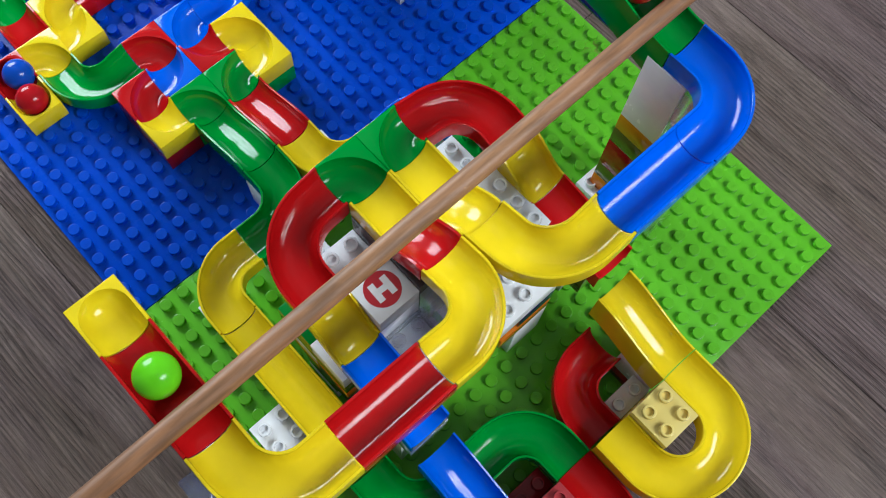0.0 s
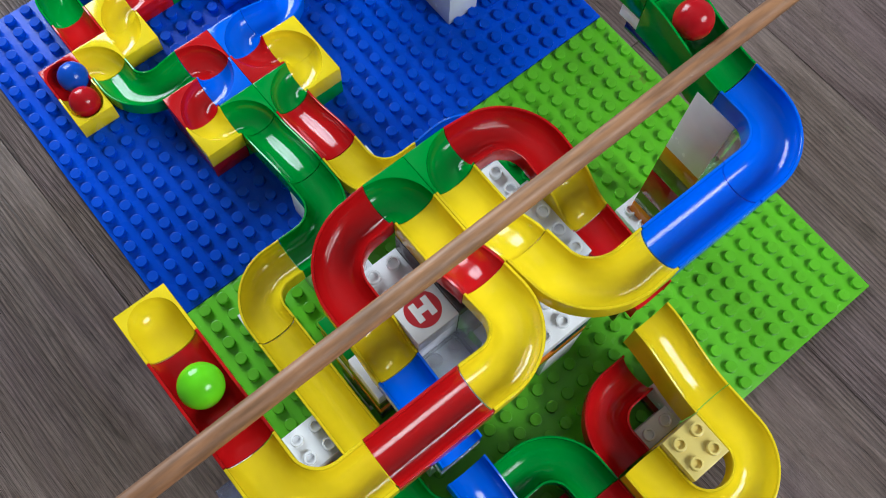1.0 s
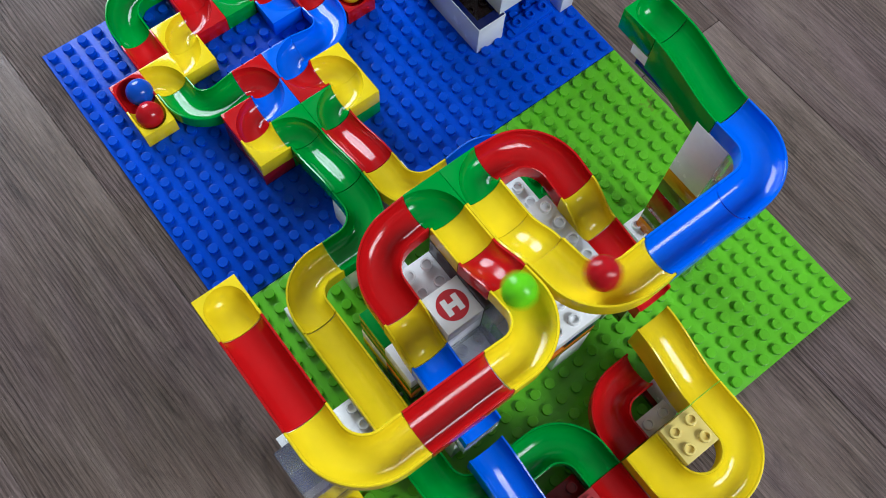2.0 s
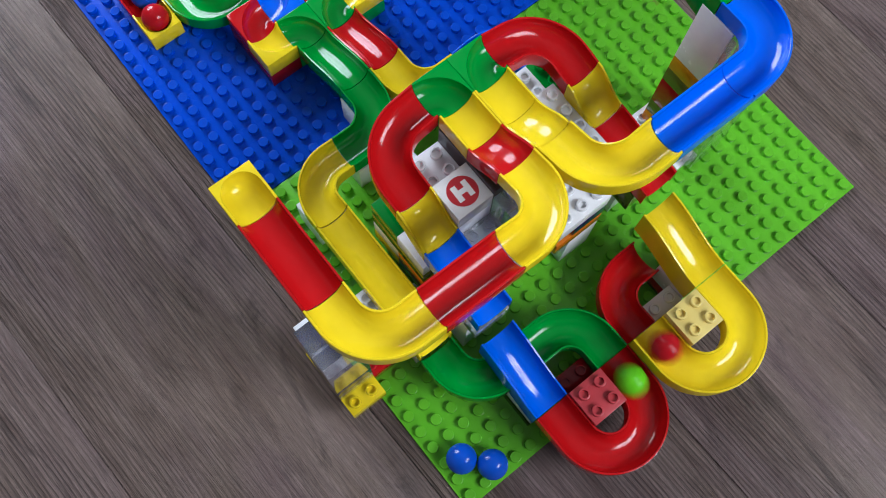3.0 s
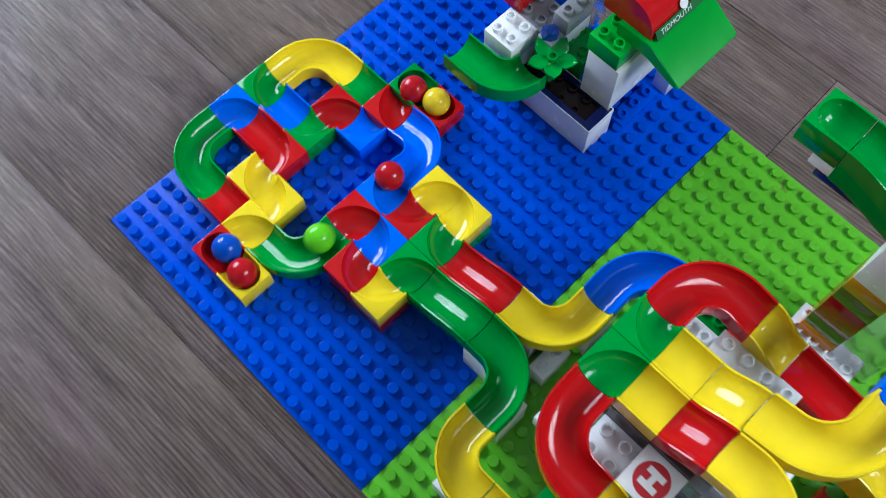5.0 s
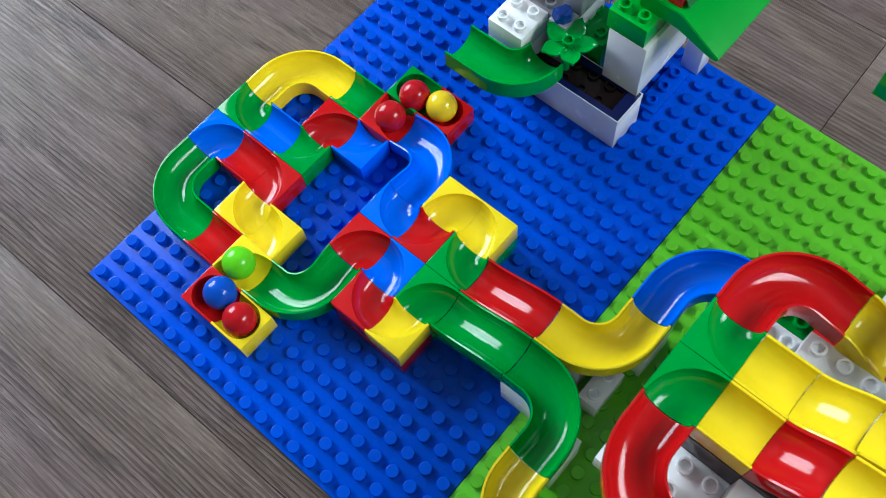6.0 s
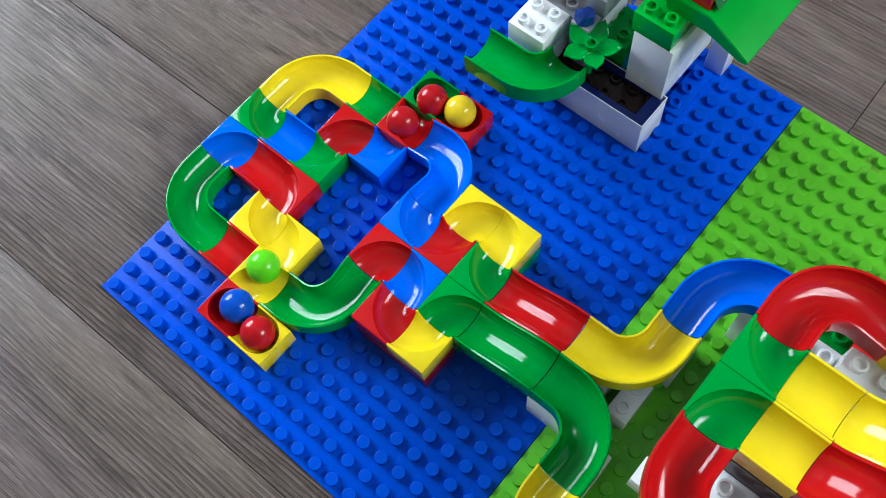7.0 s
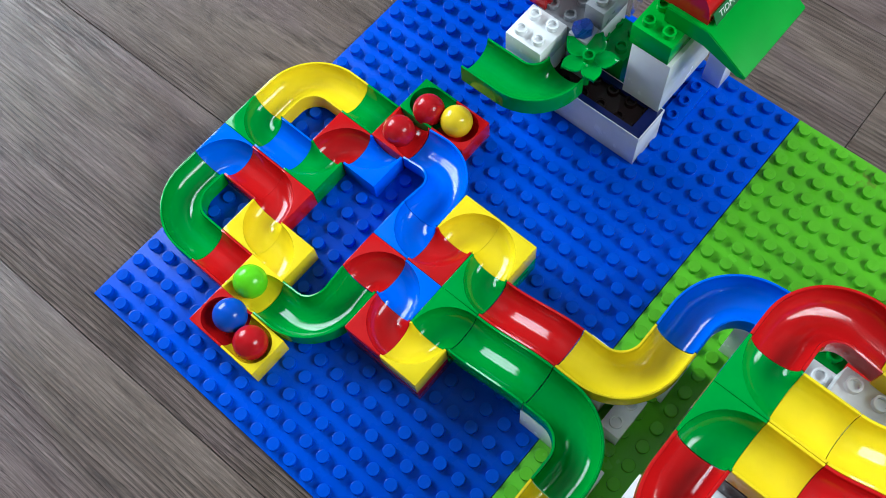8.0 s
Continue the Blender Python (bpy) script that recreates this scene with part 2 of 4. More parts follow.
def mesh(name, bm, mat, smooth=True):
    me = bpy.data.meshes.new(name)
    bmesh.ops.recalc_face_normals(bm, faces=bm.faces)
    bm.to_mesh(me)
    bm.free()
    for m in mat if isinstance(mat, (list, tuple)) else (mat,):
        me.materials.append(m)
    if smooth:
        for poly in me.polygons:
            poly.use_smooth = True
        me.set_sharp_from_angle(angle=radians(35))
    return me


def thing(name, bm, mat, label, category, group="", kind="", at=None):
    ob = new(name, mesh(name, bm, mat))
    if at is not None:
        ob.matrix_basis = at
    return tagged(ob, label, category, group, kind)


def part(name, bm, mat, parent, label=""):
    ob = new(name, bm if isinstance(bm, bpy.types.Mesh) else mesh(name, bm, mat))
    ob.parent = parent
    return tagged(ob, label)


def slab(bm, a, b, bevel=0.0):
    """A box between two corners, with bevelled edges."""
    v = [bm.verts.new((x, y, z)) for z in (a[2], b[2]) for y in (a[1], b[1]) for x in (a[0], b[0])]
    f = [bm.faces.new([v[i] for i in q]) for q in ((0, 2, 3, 1), (4, 5, 7, 6), (0, 1, 5, 4), (2, 6, 7, 3), (0, 4, 6, 2), (1, 3, 7, 5))]
    if bevel:
        edges = {e for q in f for e in q.edges}
        bmesh.ops.bevel(bm, geom=list(edges), offset=bevel, segments=2, affect="EDGES", profile=0.5)
    return bm


def rod(bm, base, r, h, seg=20, bevel=0.0005, hole=0.0, depth=0.0):
    """An upright stud: round side, softened rim, and a sunk middle where hole is given."""
    rings = [(r, 0), (r, h - 1.7 * bevel), (r, h - bevel), (r - 0.3 * bevel, h - 0.3 * bevel), (r - bevel, h), (r - 1.8 * bevel, h)]
    if hole:
        rings += [(hole, h), (hole * 0.96, h - depth)]
    rows = [[bm.verts.new((base[0] + a * math.cos(2 * math.pi * i / seg), base[1] + a * math.sin(2 * math.pi * i / seg), base[2] + z)) for i in range(seg)] for a, z in rings]
    for lo, hi in zip(rows, rows[1:]):
        for i in range(seg):
            bm.faces.new((lo[i], lo[(i + 1) % seg], hi[(i + 1) % seg], hi[i]))
    bm.faces.new(rows[-1])
    return bm


def solid_stud():
    """A plate's stud, with a worn mark in low relief on its top."""
    bm = rod(bmesh.new(), (0, 0, 0), 0.0047, 0.0044, 18, 0.00045)
    for x in (-0.0019, -0.0006, 0.0007, 0.0020):
        slab(bm, (x - 0.0004, -0.0011, 0.0043), (x + 0.0004, 0.0011, 0.00453))
    return bm


def ring_stud():
    return rod(bmesh.new(), (0, 0, 0), 0.0047, 0.0044, 20, 0.0005, 0.0031, 0.0030)


STUDS = {}


def stud_mesh(mat, ring=True):
    key = (mat.name, ring)
    if key not in STUDS:
        STUDS[key] = mesh("stud", ring_stud() if ring else solid_stud(), mat)
    return STUDS[key]


BRICKS = {}


def brick(x, y, lev, nx, ny, h, mat, label, studs=True, name="brick", group="building bricks", category="toy brick", spots=None):
    """A toy brick: x, y its corner in studs, lev its underside in levels, h its height in levels."""
    key = (nx, ny, h, mat.name)
    if key not in BRICKS:
        g = 0.00012
        BRICKS[key] = mesh("brick", slab(bmesh.new(), (g, g, 0), (nx * P - g, ny * P - g, h * L - 0.0001), 0.0004), mat)
    ob = new(name, BRICKS[key])
    ob.matrix_basis = Matrix.Translation(V(x, y, lev))
    tagged(ob, label, category, group)
    if studs:
        for i in range(int(nx)):
            for j in range(int(ny)):
                if spots is None or (i, j) in spots:
                    s = part("stud", stud_mesh(mat), mat, ob)
                    s.location = ((i + 0.5) * P, (j + 0.5) * P, h * L - 0.0002)
    return ob


# ---- track pieces ----
RIN, DEEP, WALLW = 0.0143, 0.0132, 0.0160


def channel_profile():
    """The cross-section of a half-pipe: across, up from the rim."""
    pts = [(-RIN * math.cos(math.pi * i / 18), -DEEP * math.sin(math.pi * i / 18) ** 0.9 - 0.0004) for i in range(19)]
    under = [((RIN + 0.0006) * math.cos(math.pi * i / 12), -(DEEP + 0.0018) * math.sin(math.pi * i / 12) ** 0.9 - 0.0006) for i in range(13)]
    return pts + under


def wall_profile(side, skirt):
    """The cross-section of one side wall, with a rounded rim."""
    w, r = WALLW - 0.00008, RIN - 0.0002
    pts = [(r, -0.0015), (r + 0.0001, -0.0003), (r + 0.0004, 0.0), (w - 0.0005, 0.0), (w - 0.00012, -0.00015), (w, -0.0006), (w, -skirt), (w - 0.0015, -skirt), (w - 0.0019, -0.0060)]
    return [(side * u, v) for u, v in (pts if side > 0 else pts[::-1])]


def sweep(points, prof):
    """A solid bar of that cross-section along points (x, y, z, tangent angle)."""
    bm = bmesh.new()
    rows = []
    for x, y, z, a in points:
        s, c = math.sin(a), -math.cos(a)
        rows.append([bm.verts.new((x + s * u, y + c * u, z + v)) for u, v in prof])
    n = len(prof)
    for lo, hi in zip(rows, rows[1:]):
        for i in range(n):
            bm.faces.new((lo[i], hi[i], hi[(i + 1) % n], lo[(i + 1) % n]))
    bm.faces.new(rows[0])
    bm.faces.new(list(reversed(rows[-1])))
    return bm


def gutter(name, points, mat, label, skirt):
    """A marble gutter: a half-pipe with its two side walls."""
    pts, m = centred(points)
    ob = thing(name, sweep(pts, channel_profile()), mat, label, "marble track", "marble run tracks", at=m)
    for side in (-1, 1):
        part("side_wall", sweep(pts, wall_profile(side, skirt)), mat, ob)
    return ob


def ease(u):
    return u * u * (3 - 2 * u)


def line_points(a, b, wave=False, n=16):
    ang = math.atan2(b[1] - a[1], b[0] - a[0])
    g = 0.012
    out = []
    for i in range(n + 1):
        u = i / n
        s = g / 2 + (1 - g) * u
        out.append(((a[0] + (b[0] - a[0]) * s) * P, (a[1] + (b[1] - a[1]) * s) * P, PLATE + (a[2] + (b[2] - a[2]) * (ease(u) if wave else u)) * L, ang))
    return out


def bend_points(a, da, b, db, s=1.0, n=22):
    """From a, heading da, round one corner to b, heading db: short straights and an arc between."""
    corner = (b[0], a[1]) if abs(da[0]) > 0 else (a[0], b[1])
    la = abs(corner[0] - a[0]) + abs(corner[1] - a[1])
    lb = abs(corner[0] - b[0]) + abs(corner[1] - b[1])
    r = min(la, lb) - s
    a0 = math.atan2(da[1], da[0])
    turn = 1 if da[0] * db[1] - da[1] * db[0] > 0 else -1
    p = [(a[0] + da[0] * 0.02, a[1] + da[1] * 0.02, a0)]
    ax, ay = corner[0] - da[0] * r, corner[1] - da[1] * r
    cx, cy = ax - turn * da[1] * r, ay + turn * da[0] * r
    for i in range(n + 1):
        t = a0 + turn * math.pi / 2 * i / n
        p.append((cx + turn * r * math.sin(t), cy - turn * r * math.cos(t), t))
    p.append((b[0] - db[0] * 0.02, b[1] - db[1] * 0.02, a0 + turn * math.pi / 2))
    d = [0.0]
    for q, w in zip(p, p[1:]):
        d.append(d[-1] + math.hypot(w[0] - q[0], w[1] - q[1]))
    return [(x * P, y * P, PLATE + (a[2] + (b[2] - a[2]) * k / d[-1]) * L, t) for (x, y, t), k in zip(p, d)]


def centred(points):
    x, y, z = points[0][:3]
    return [(p[0] - x, p[1] - y, p[2] - z, p[3]) for p in points], Matrix.Translation((x, y, z))


def straight(a, b, mat, label, wave=False, skirt=0.0185):
    return gutter("ramp_track" if wave else "straight_track", line_points(a, b, wave), mat, label, skirt)


def bend(a, da, b, db, mat, label, s=1.0, skirt=0.0155):
    return gutter("curved_track", bend_points(a, da, b, db, s), mat, label, skirt)


def carve(ob, cutter_bm):
    """Cut a shape out of a mesh object, and keep the result as its mesh."""
    cut = new("cutter", mesh("cutter", cutter_bm, ob.data.materials[0]))
    cut.matrix_basis = ob.matrix_basis
    mod = ob.modifiers.new("cut", "BOOLEAN")
    mod.operation, mod.object, mod.solver = "DIFFERENCE", cut, "EXACT"
    bpy.context.view_layer.update()
    dg = bpy.context.evaluated_depsgraph_get()
    me = bpy.data.meshes.new_from_object(ob.evaluated_get(dg))
    ob.modifiers.clear()
    ob.data = me
    bpy.data.objects.remove(cut)
    for poly in me.polygons:
        poly.use_smooth = True
    me.set_sharp_from_angle(angle=radians(35))


def tube(points, r, drop):
    """A cutter: round bar along points (x, y, tangent angle), flattened above so that it opens upwards."""
    bm = bmesh.new()
    prof = [(-r * math.cos(math.pi * i / 18), -drop * math.sin(math.pi * i / 18) ** 0.9) for i in range(19)]
    prof = [(-r, 0.01)] + prof + [(r, 0.01)]
    rows = []
    for x, y, a in points:
        s, c = math.sin(a), -math.cos(a)
        rows.append([bm.verts.new((x + s * u, y + c * u, v)) for u, v in prof])
    n = len(prof)
    for lo, hi in zip(rows, rows[1:]):
        for i in range(n):
            bm.faces.new((lo[i], hi[i], hi[(i + 1) % n], lo[(i + 1) % n]))
    bm.faces.new(rows[0])
    bm.faces.new(list(reversed(rows[-1])))
    return bm


SIDES = {"E": (1, 0), "W": (-1, 0), "N": (0, 1), "S": (0, -1)}


def cell(x, y, lev, mat, label, opens, nx=2, ny=2, h=1.0, drop=None, name="cell_track"):
    """A block with a channel carved in its top that joins the open sides (two: turn or straight; one: dead-end cup).
    opens are sides of the block; x, y its corner, lev its top."""
    g = 0.0001
    w, d = nx * P, ny * P
    ob = thing(name, slab(bmesh.new(), (g - w / 2, g - d / 2, -h * L), (w / 2 - g, d / 2 - g, 0), 0.0003), mat, label, "marble track", "marble run tracks", at=Matrix.Translation(V(x + nx / 2, y + ny / 2, lev)))
    drop = drop or DEEP
    if len(opens) == 2:
        (ax, ay), (bx, by) = SIDES[opens[0]], SIDES[opens[1]]
        if ax + bx == 0 and ay + by == 0:
            a = math.atan2(by, bx)
            pts = [(ax * 0.02, ay * 0.02, a), (0, 0, a), (bx * 0.02, by * 0.02, a)]
        else:
            cx, cy = (ax + bx) * P, (ay + by) * P
            a0 = math.atan2(-ay, -ax)
            turn = 1 if (-ax) * by - (-ay) * bx > 0 else -1
            pts = [(ax * (P + 0.004), ay * (P + 0.004), a0)]
            for i in range(13):
                t = a0 + turn * math.pi / 2 * i / 12
                pts.append((cx + turn * P * math.sin(t), cy - turn * P * math.cos(t), t))
            pts.append((bx * (P + 0.004), by * (P + 0.004), a0 + turn * math.pi / 2))
        carve(ob, tube(pts, RIN, drop))
    else:
        bm = bmesh.new()
        bmesh.ops.create_uvsphere(bm, u_segments=32, v_segments=16, radius=RIN)
        for v in bm.verts:
            v.co.z *= drop / RIN
        sx, sy = SIDES[opens[0]] if opens else (0, 0)
        for v in bm.verts:
            if v.co.x * sx + v.co.y * sy > 0.0001:
                v.co.x, v.co.y = (sx * 0.03 if sx else v.co.x), (sy * 0.03 if sy else v.co.y)
        carve(ob, bm)
    return ob


def marble(name, x, y, z, mat, label):
    bm = bmesh.new()
    bmesh.ops.create_icosphere(bm, subdivisions=5, radius=0.0125)
    return thing(name, bm, mat, label, "marble", "marbles", at=Matrix.Translation((x * P, y * P, z)))


# ---- the room ----
def room():
    x0, x1, y0, y1, h = ROOM
    t = 0.2
    floor = thing("floor", slab(bmesh.new(), (x0 - 0.7, y0 - 0.7, -0.08), (x1 + 0.7, y1 + 0.7, -0.0085)), WALL, "grey-brown oak laminate floor of long planks", "floor", kind="structure")
    thing("ceiling", slab(bmesh.new(), (x0 - t, y0 - t, h), (x1 + t, y1 + t, h + 0.1)), CEIL, "unseen plain grey painted ceiling", "ceiling", kind="structure")
    def wall(name, a, b, gap, label):
        """A wall as blocks round one window gap (lo, hi along it, sill, head); gap None: solid."""
        bm = bmesh.new()
        along = 0 if b[0] - a[0] > b[1] - a[1] else 1
        def block(s0, s1, z0, z1):
            p, q = [a[0], a[1], z0], [b[0], b[1], z1]
            p[along], q[along] = s0, s1
            slab(bm, p, q)
        lo, hi = a[along], b[along]
        if gap:
            block(lo, gap[0], 0, h)
            block(gap[1], hi, 0, h)
            block(gap[0], gap[1], 0, gap[2])
            block(gap[0], gap[1], gap[3], h)
        else:
            block(lo, hi, 0, h)
        return thing(name, bm, WALL, label, "wall", kind="structure")
    wall("wall_north", (x0 - t, y1), (x1 + t, y1 + t), (-0.50, 1.10, 0.56, 2.04), "unseen grey painted room wall with a window opening")
    wall("wall_south", (x0 - t, y0 - t), (x1 + t, y0), (0.28, 1.62, 1.30, 2.34), "unseen grey painted room wall with a high window opening")
    wall("wall_west", (x0 - t, y0), (x0, y1), None, "unseen grey painted room wall")
    wall("wall_east", (x1, y0), (x1 + t, y1), None, "unseen grey painted room wall")
    for name, wx0, wx1, wy, z0, z1 in (("window_1", -0.50, 1.10, y1 + 0.05, 0.56, 2.04), ("window_2", 0.28, 1.62, y0 - 0.12, 1.30, 2.34)):
        bm = bmesh.new()
        f, mid = 0.035, (wx0 + wx1) / 2
        for a, b in (((wx0, z0), (wx1, z0 + f)), ((wx0, z1 - f), (wx1, z1)), ((wx0, z0 + f), (wx0 + f, z1 - f)), ((wx1 - f, z0 + f), (wx1, z1 - f)), ((mid - f / 2, z0 + f), (mid + f / 2, z1 - f))):
            slab(bm, (a[0], wy, a[1]), (b[0], wy + 0.06, b[1]))
        win = thing(name, bm, FRAME, "white painted window frame with two panes", "window", kind="structure")
        for p0, p1 in ((wx0 + f, mid - f / 2), (mid + f / 2, wx1 - f)):
            pane = part("pane", slab(bmesh.new(), (p0, wy + 0.028, z0 + f), (p1, wy + 0.032, z1 - f)), GLASS, win)
            pane.visible_shadow = False
    return floor


FLOOR = room()

# ---- base plates ----
def plate(name, y0, mat, label, near):
    nx, ny = 28, 20
    ob = thing(name, slab(bmesh.new(), (0.0002, 0.0002, -0.0028), (nx * P - 0.0002, ny * P - 0.0002, 0), 0.0005), mat, label, "base plate", "base plates", at=Matrix.Translation(V(0, y0, 0)))
    me = stud_mesh(mat, False)
    spots = [(i, j) for i in range(nx) for j in range(ny)]
    spots.sort(key=near)
    for i, j in spots[:300]:
        s = part("stud", me, mat, ob)
        s.location = ((i + 0.5) * P, (j + 0.5) * P, -0.0002)
    bm = bmesh.new()
    for i, j in spots[300:]:
        rod(bm, ((i + 0.5) * P, (j + 0.5) * P, -0.0002), 0.0047, 0.0044, 16, 0.00045)
    tagged(part("studs", bm, mat, ob), kind="stuff")


plate("base_plate", 0, SEA, "large blue studded plastic base plate on the floor", lambda q: q[0])
plate("base_plate", -20, LIME, "large lime green studded plastic base plate on the floor", lambda q: -q[0])


# ---- low run on the blue plate ----
N, S_, E_, W_ = (0, 1), (0, -1), (1, 0), (-1, 0)
cell(8, 9, 2, RED, "red plastic track block with a curved channel", "WS")
cell(10, 9, 2, BLU, "blue plastic track block with a curved channel", "ES")
cell(10, 7, 2, RED, "red plastic track block with a curved channel", "NE")
cell(8, 7, 2, BLU, "blue plastic track block with a curved channel", "NW")
cell(10, 5, 2, GRN, "green plastic track block with a curved channel", "ES")
cell(8, 5, 2, GRN, "green plastic track block with a curved channel", "WS")
cell(6, 7, 2, RED, "red plastic track block with a curved channel", "ES")
cell(6, 5, 2, YEL, "yellow plastic track block with a curved channel", "NE")
cell(12, 7, 2, YEL, "yellow plastic track block with a curved channel", "WS")
cell(12, 5, 2, YEL, "yellow plastic track block with a curved channel", "NW")
for bx, by, nx, ny, mat, col in ((12, 5, 2, 4, GRN, "green"), (6, 5, 2, 4, RED, "dark red"), (8, 5, 2, 4, GRN, "green"), (10, 5, 2, 4, BLU, "blue"), (8, 9, 4, 2, BLU, "blue")):
    brick(bx, by, 0, nx, ny, 1, DRED if col == "dark red" else mat, col + " plastic brick under the track blocks", studs=False)
bend((8, 10, 2), W_, (5, 13, 1), N, GRN, "green plastic curved gutter track", skirt=0.014)
cell(4, 13, 1, YEL, "yellow plastic track block with a round hollow", "SW")
cell(2, 13, 1, RED, "red plastic end block with a round cup", "S")
cell(2, 11, 1, YEL, "yellow plastic end block with a round cup", "N")
cell(6, 13, 1, YEL, "yellow plastic track block with a curved channel", "WN")
cell(6, 15, 1, YEL, "yellow plastic track block with a curved channel", "SE")
cell(4, 15, 1, RED, "red plastic straight track block", "NS")
bend((5, 17, 1), N, (8, 20, 1), E_, GRN, "green plastic curved gutter track over the plate's edge")
cell(8, 19, 1, BLU, "blue plastic track block with a curved channel", "WS")
cell(8, 17, 1, RED, "red plastic straight track block", "NS")
cell(8, 15, 1, RED, "red plastic track block with a curved channel", "NW")
cell(10, 19, 1, GRN, "green plastic track block with a curved channel", "ES")
cell(10, 17, 1, BLU, "blue plastic straight track block", "NS")
cell(10, 15, 1, GRN, "green plastic track block with a curved channel", "NE")
cell(12, 15, 1, RED, "red plastic track block with a curved channel", "WS")
cell(12, 13, 1, BLU, "blue plastic track block with a curved channel", "NE")
bend((12, 20, 1), E_, (15, 17, 1), S_, YEL, "yellow plastic curved gutter track over the plate's edge")
cell(14, 15, 1, GRN, "green plastic straight track block", "NS")
cell(14, 13, 1, RED, "red plastic track block with a round hollow", "SE")
bend((12, 10, 2), E_, (15, 13, 1), N, BLU, "blue plastic curved gutter track", skirt=0.014)
cell(16, 13, 1, GRN, "green plastic end block with a round cup", "S")
cell(16, 11, 1, RED, "red plastic end block with a round cup", "N")
straight((11, 1, 3), (11, 5, 2), RED, "red plastic ramp track with swung rims", True)
straight((9, 1, 3), (9, 5, 2), GRN, "green plastic ramp track with swung rims", True)
bend((14, -2, 3), W_, (11, 1, 3), N, YEL, "yellow plastic curved gutter track")
bend((17, -5, 4.0), N, (14, -2, 3), W_, BLU, "blue plastic curved gutter track")
bend((6, -2, 3), E_, (9, 1, 3), N, GRN, "green plastic curved gutter track")
bend((3.45, -4.5, 3.1), N, (6, -2, 3), E_, YEL, "yellow plastic curved gutter track", s=0.7)
straight((3.45, -13, 3.2), (3.45, -4.5, 3.1), YEL, "long yellow plastic straight gutter track")
straight((17, -13, 4.05), (17, -5, 4.0), RED, "long red plastic gutter track under the upper run")

# ---- upper run ----
cell(-1, -5.7, 11.2, YEL, "yellow plastic starting block with a round cup", "S")
straight((0, -5.7, 11.2), (0, -10, 11), RED, "red plastic straight gutter track")
bend((0, -10, 11), S_, (3, -13, 11), E_, YEL, "yellow plastic curved gutter track")
straight((3, -13, 11), (7, -13, 10.8), RED, "red plastic straight gutter track")
bend((7, -13, 10.8), E_, (10, -10, 9.9), N, YEL, "yellow plastic curved gutter track")
straight((10, -10, 9.8), (10, -8, 9), RED, "red plastic short ramp track with swung rims", True)
straight((10, -8, 9), (10, -6, 9), YEL, "short yellow plastic straight gutter track")
cell(9, -6, 9, GRN, "green plastic track block with a curved channel", "SW")
cell(11, -6, 9, GRN, "green plastic track block with a curved channel", "SE")
bend((9, -5, 9), W_, (6, -8, 8), S_, RED, "red plastic curved gutter track")
straight((6, -8, 8), (6, -10, 7), YEL, "yellow plastic short ramp track with swung rims", True)
straight((6, -10, 7), (6, -14, 6.2), BLU, "blue plastic straight gutter track under the red one")
straight((6, -14.4, 4), (6, -18.75, 3), BLU, "blue plastic ramp track with swung rims", True, skirt=0.030)
straight((22.05, -6, 12.1), (22.05, -10.25, 11.25), GRN, "green plastic ramp track with swung rims", True, skirt=0.034)
cell(21.05, -6, 12.1, GRN, "green plastic starting block with a round cup", "S", h=1.15)
bend((22.05, -10.25, 11.25), S_, (19.1, -13.35, 11.25), W_, BLU, "blue plastic curved gutter track")
straight((19.1, -13.35, 11.25), (15.1, -13.3, 11.15), BLU, "blue plastic straight gutter track")
bend((15.1, -13.3, 11.15), W_, (12.05, -10, 9.9), N, YEL, "yellow plastic curved gutter track")
straight((12, -10, 9.8), (12, -8, 9), YEL, "yellow plastic short ramp track with swung rims", True)
straight((12, -8, 9), (12, -6, 9), YEL, "short yellow plastic straight gutter track")
bend((13, -5, 9), E_, (16, -8, 8), S_, RED, "red plastic curved gutter track")
straight((16, -8, 8), (16, -10, 7), YEL, "yellow plastic short ramp track with swung rims", True)
straight((16, -10, 7), (16, -14.1, 6.5), RED, "red plastic straight gutter track under the yellow one")
straight((16, -14.5, 5), (16, -18.75, 4), YEL, "yellow plastic ramp track with swung rims", True, skirt=0.034)


def u_turn(x0, x1, y, lev, dip, mat, label):
    """A half-round turn from the lane at x0 to the lane at x1, both opening at y."""
    cx, r = (x0 + x1) / 2, abs(x1 - x0) / 2
    turn = 1 if x1 > x0 else -1
    pts = [(x0 * P, (y - 0.02) * P, PLATE + lev * L, -math.pi / 2)]
    for i in range(41):
        f = math.pi * i / 40
        pts.append(((cx - turn * r * math.cos(f)) * P, (y - 1.85 - r * math.sin(f)) * P, PLATE + (lev - dip * i / 40) * L, -math.pi / 2 + turn * f))
    pts.append((x1 * P, (y - 0.02) * P, PLATE + (lev - dip) * L, -math.pi / 2 + turn * math.pi))
    return gutter("u_turn_track", pts, mat, label, 0.0165)


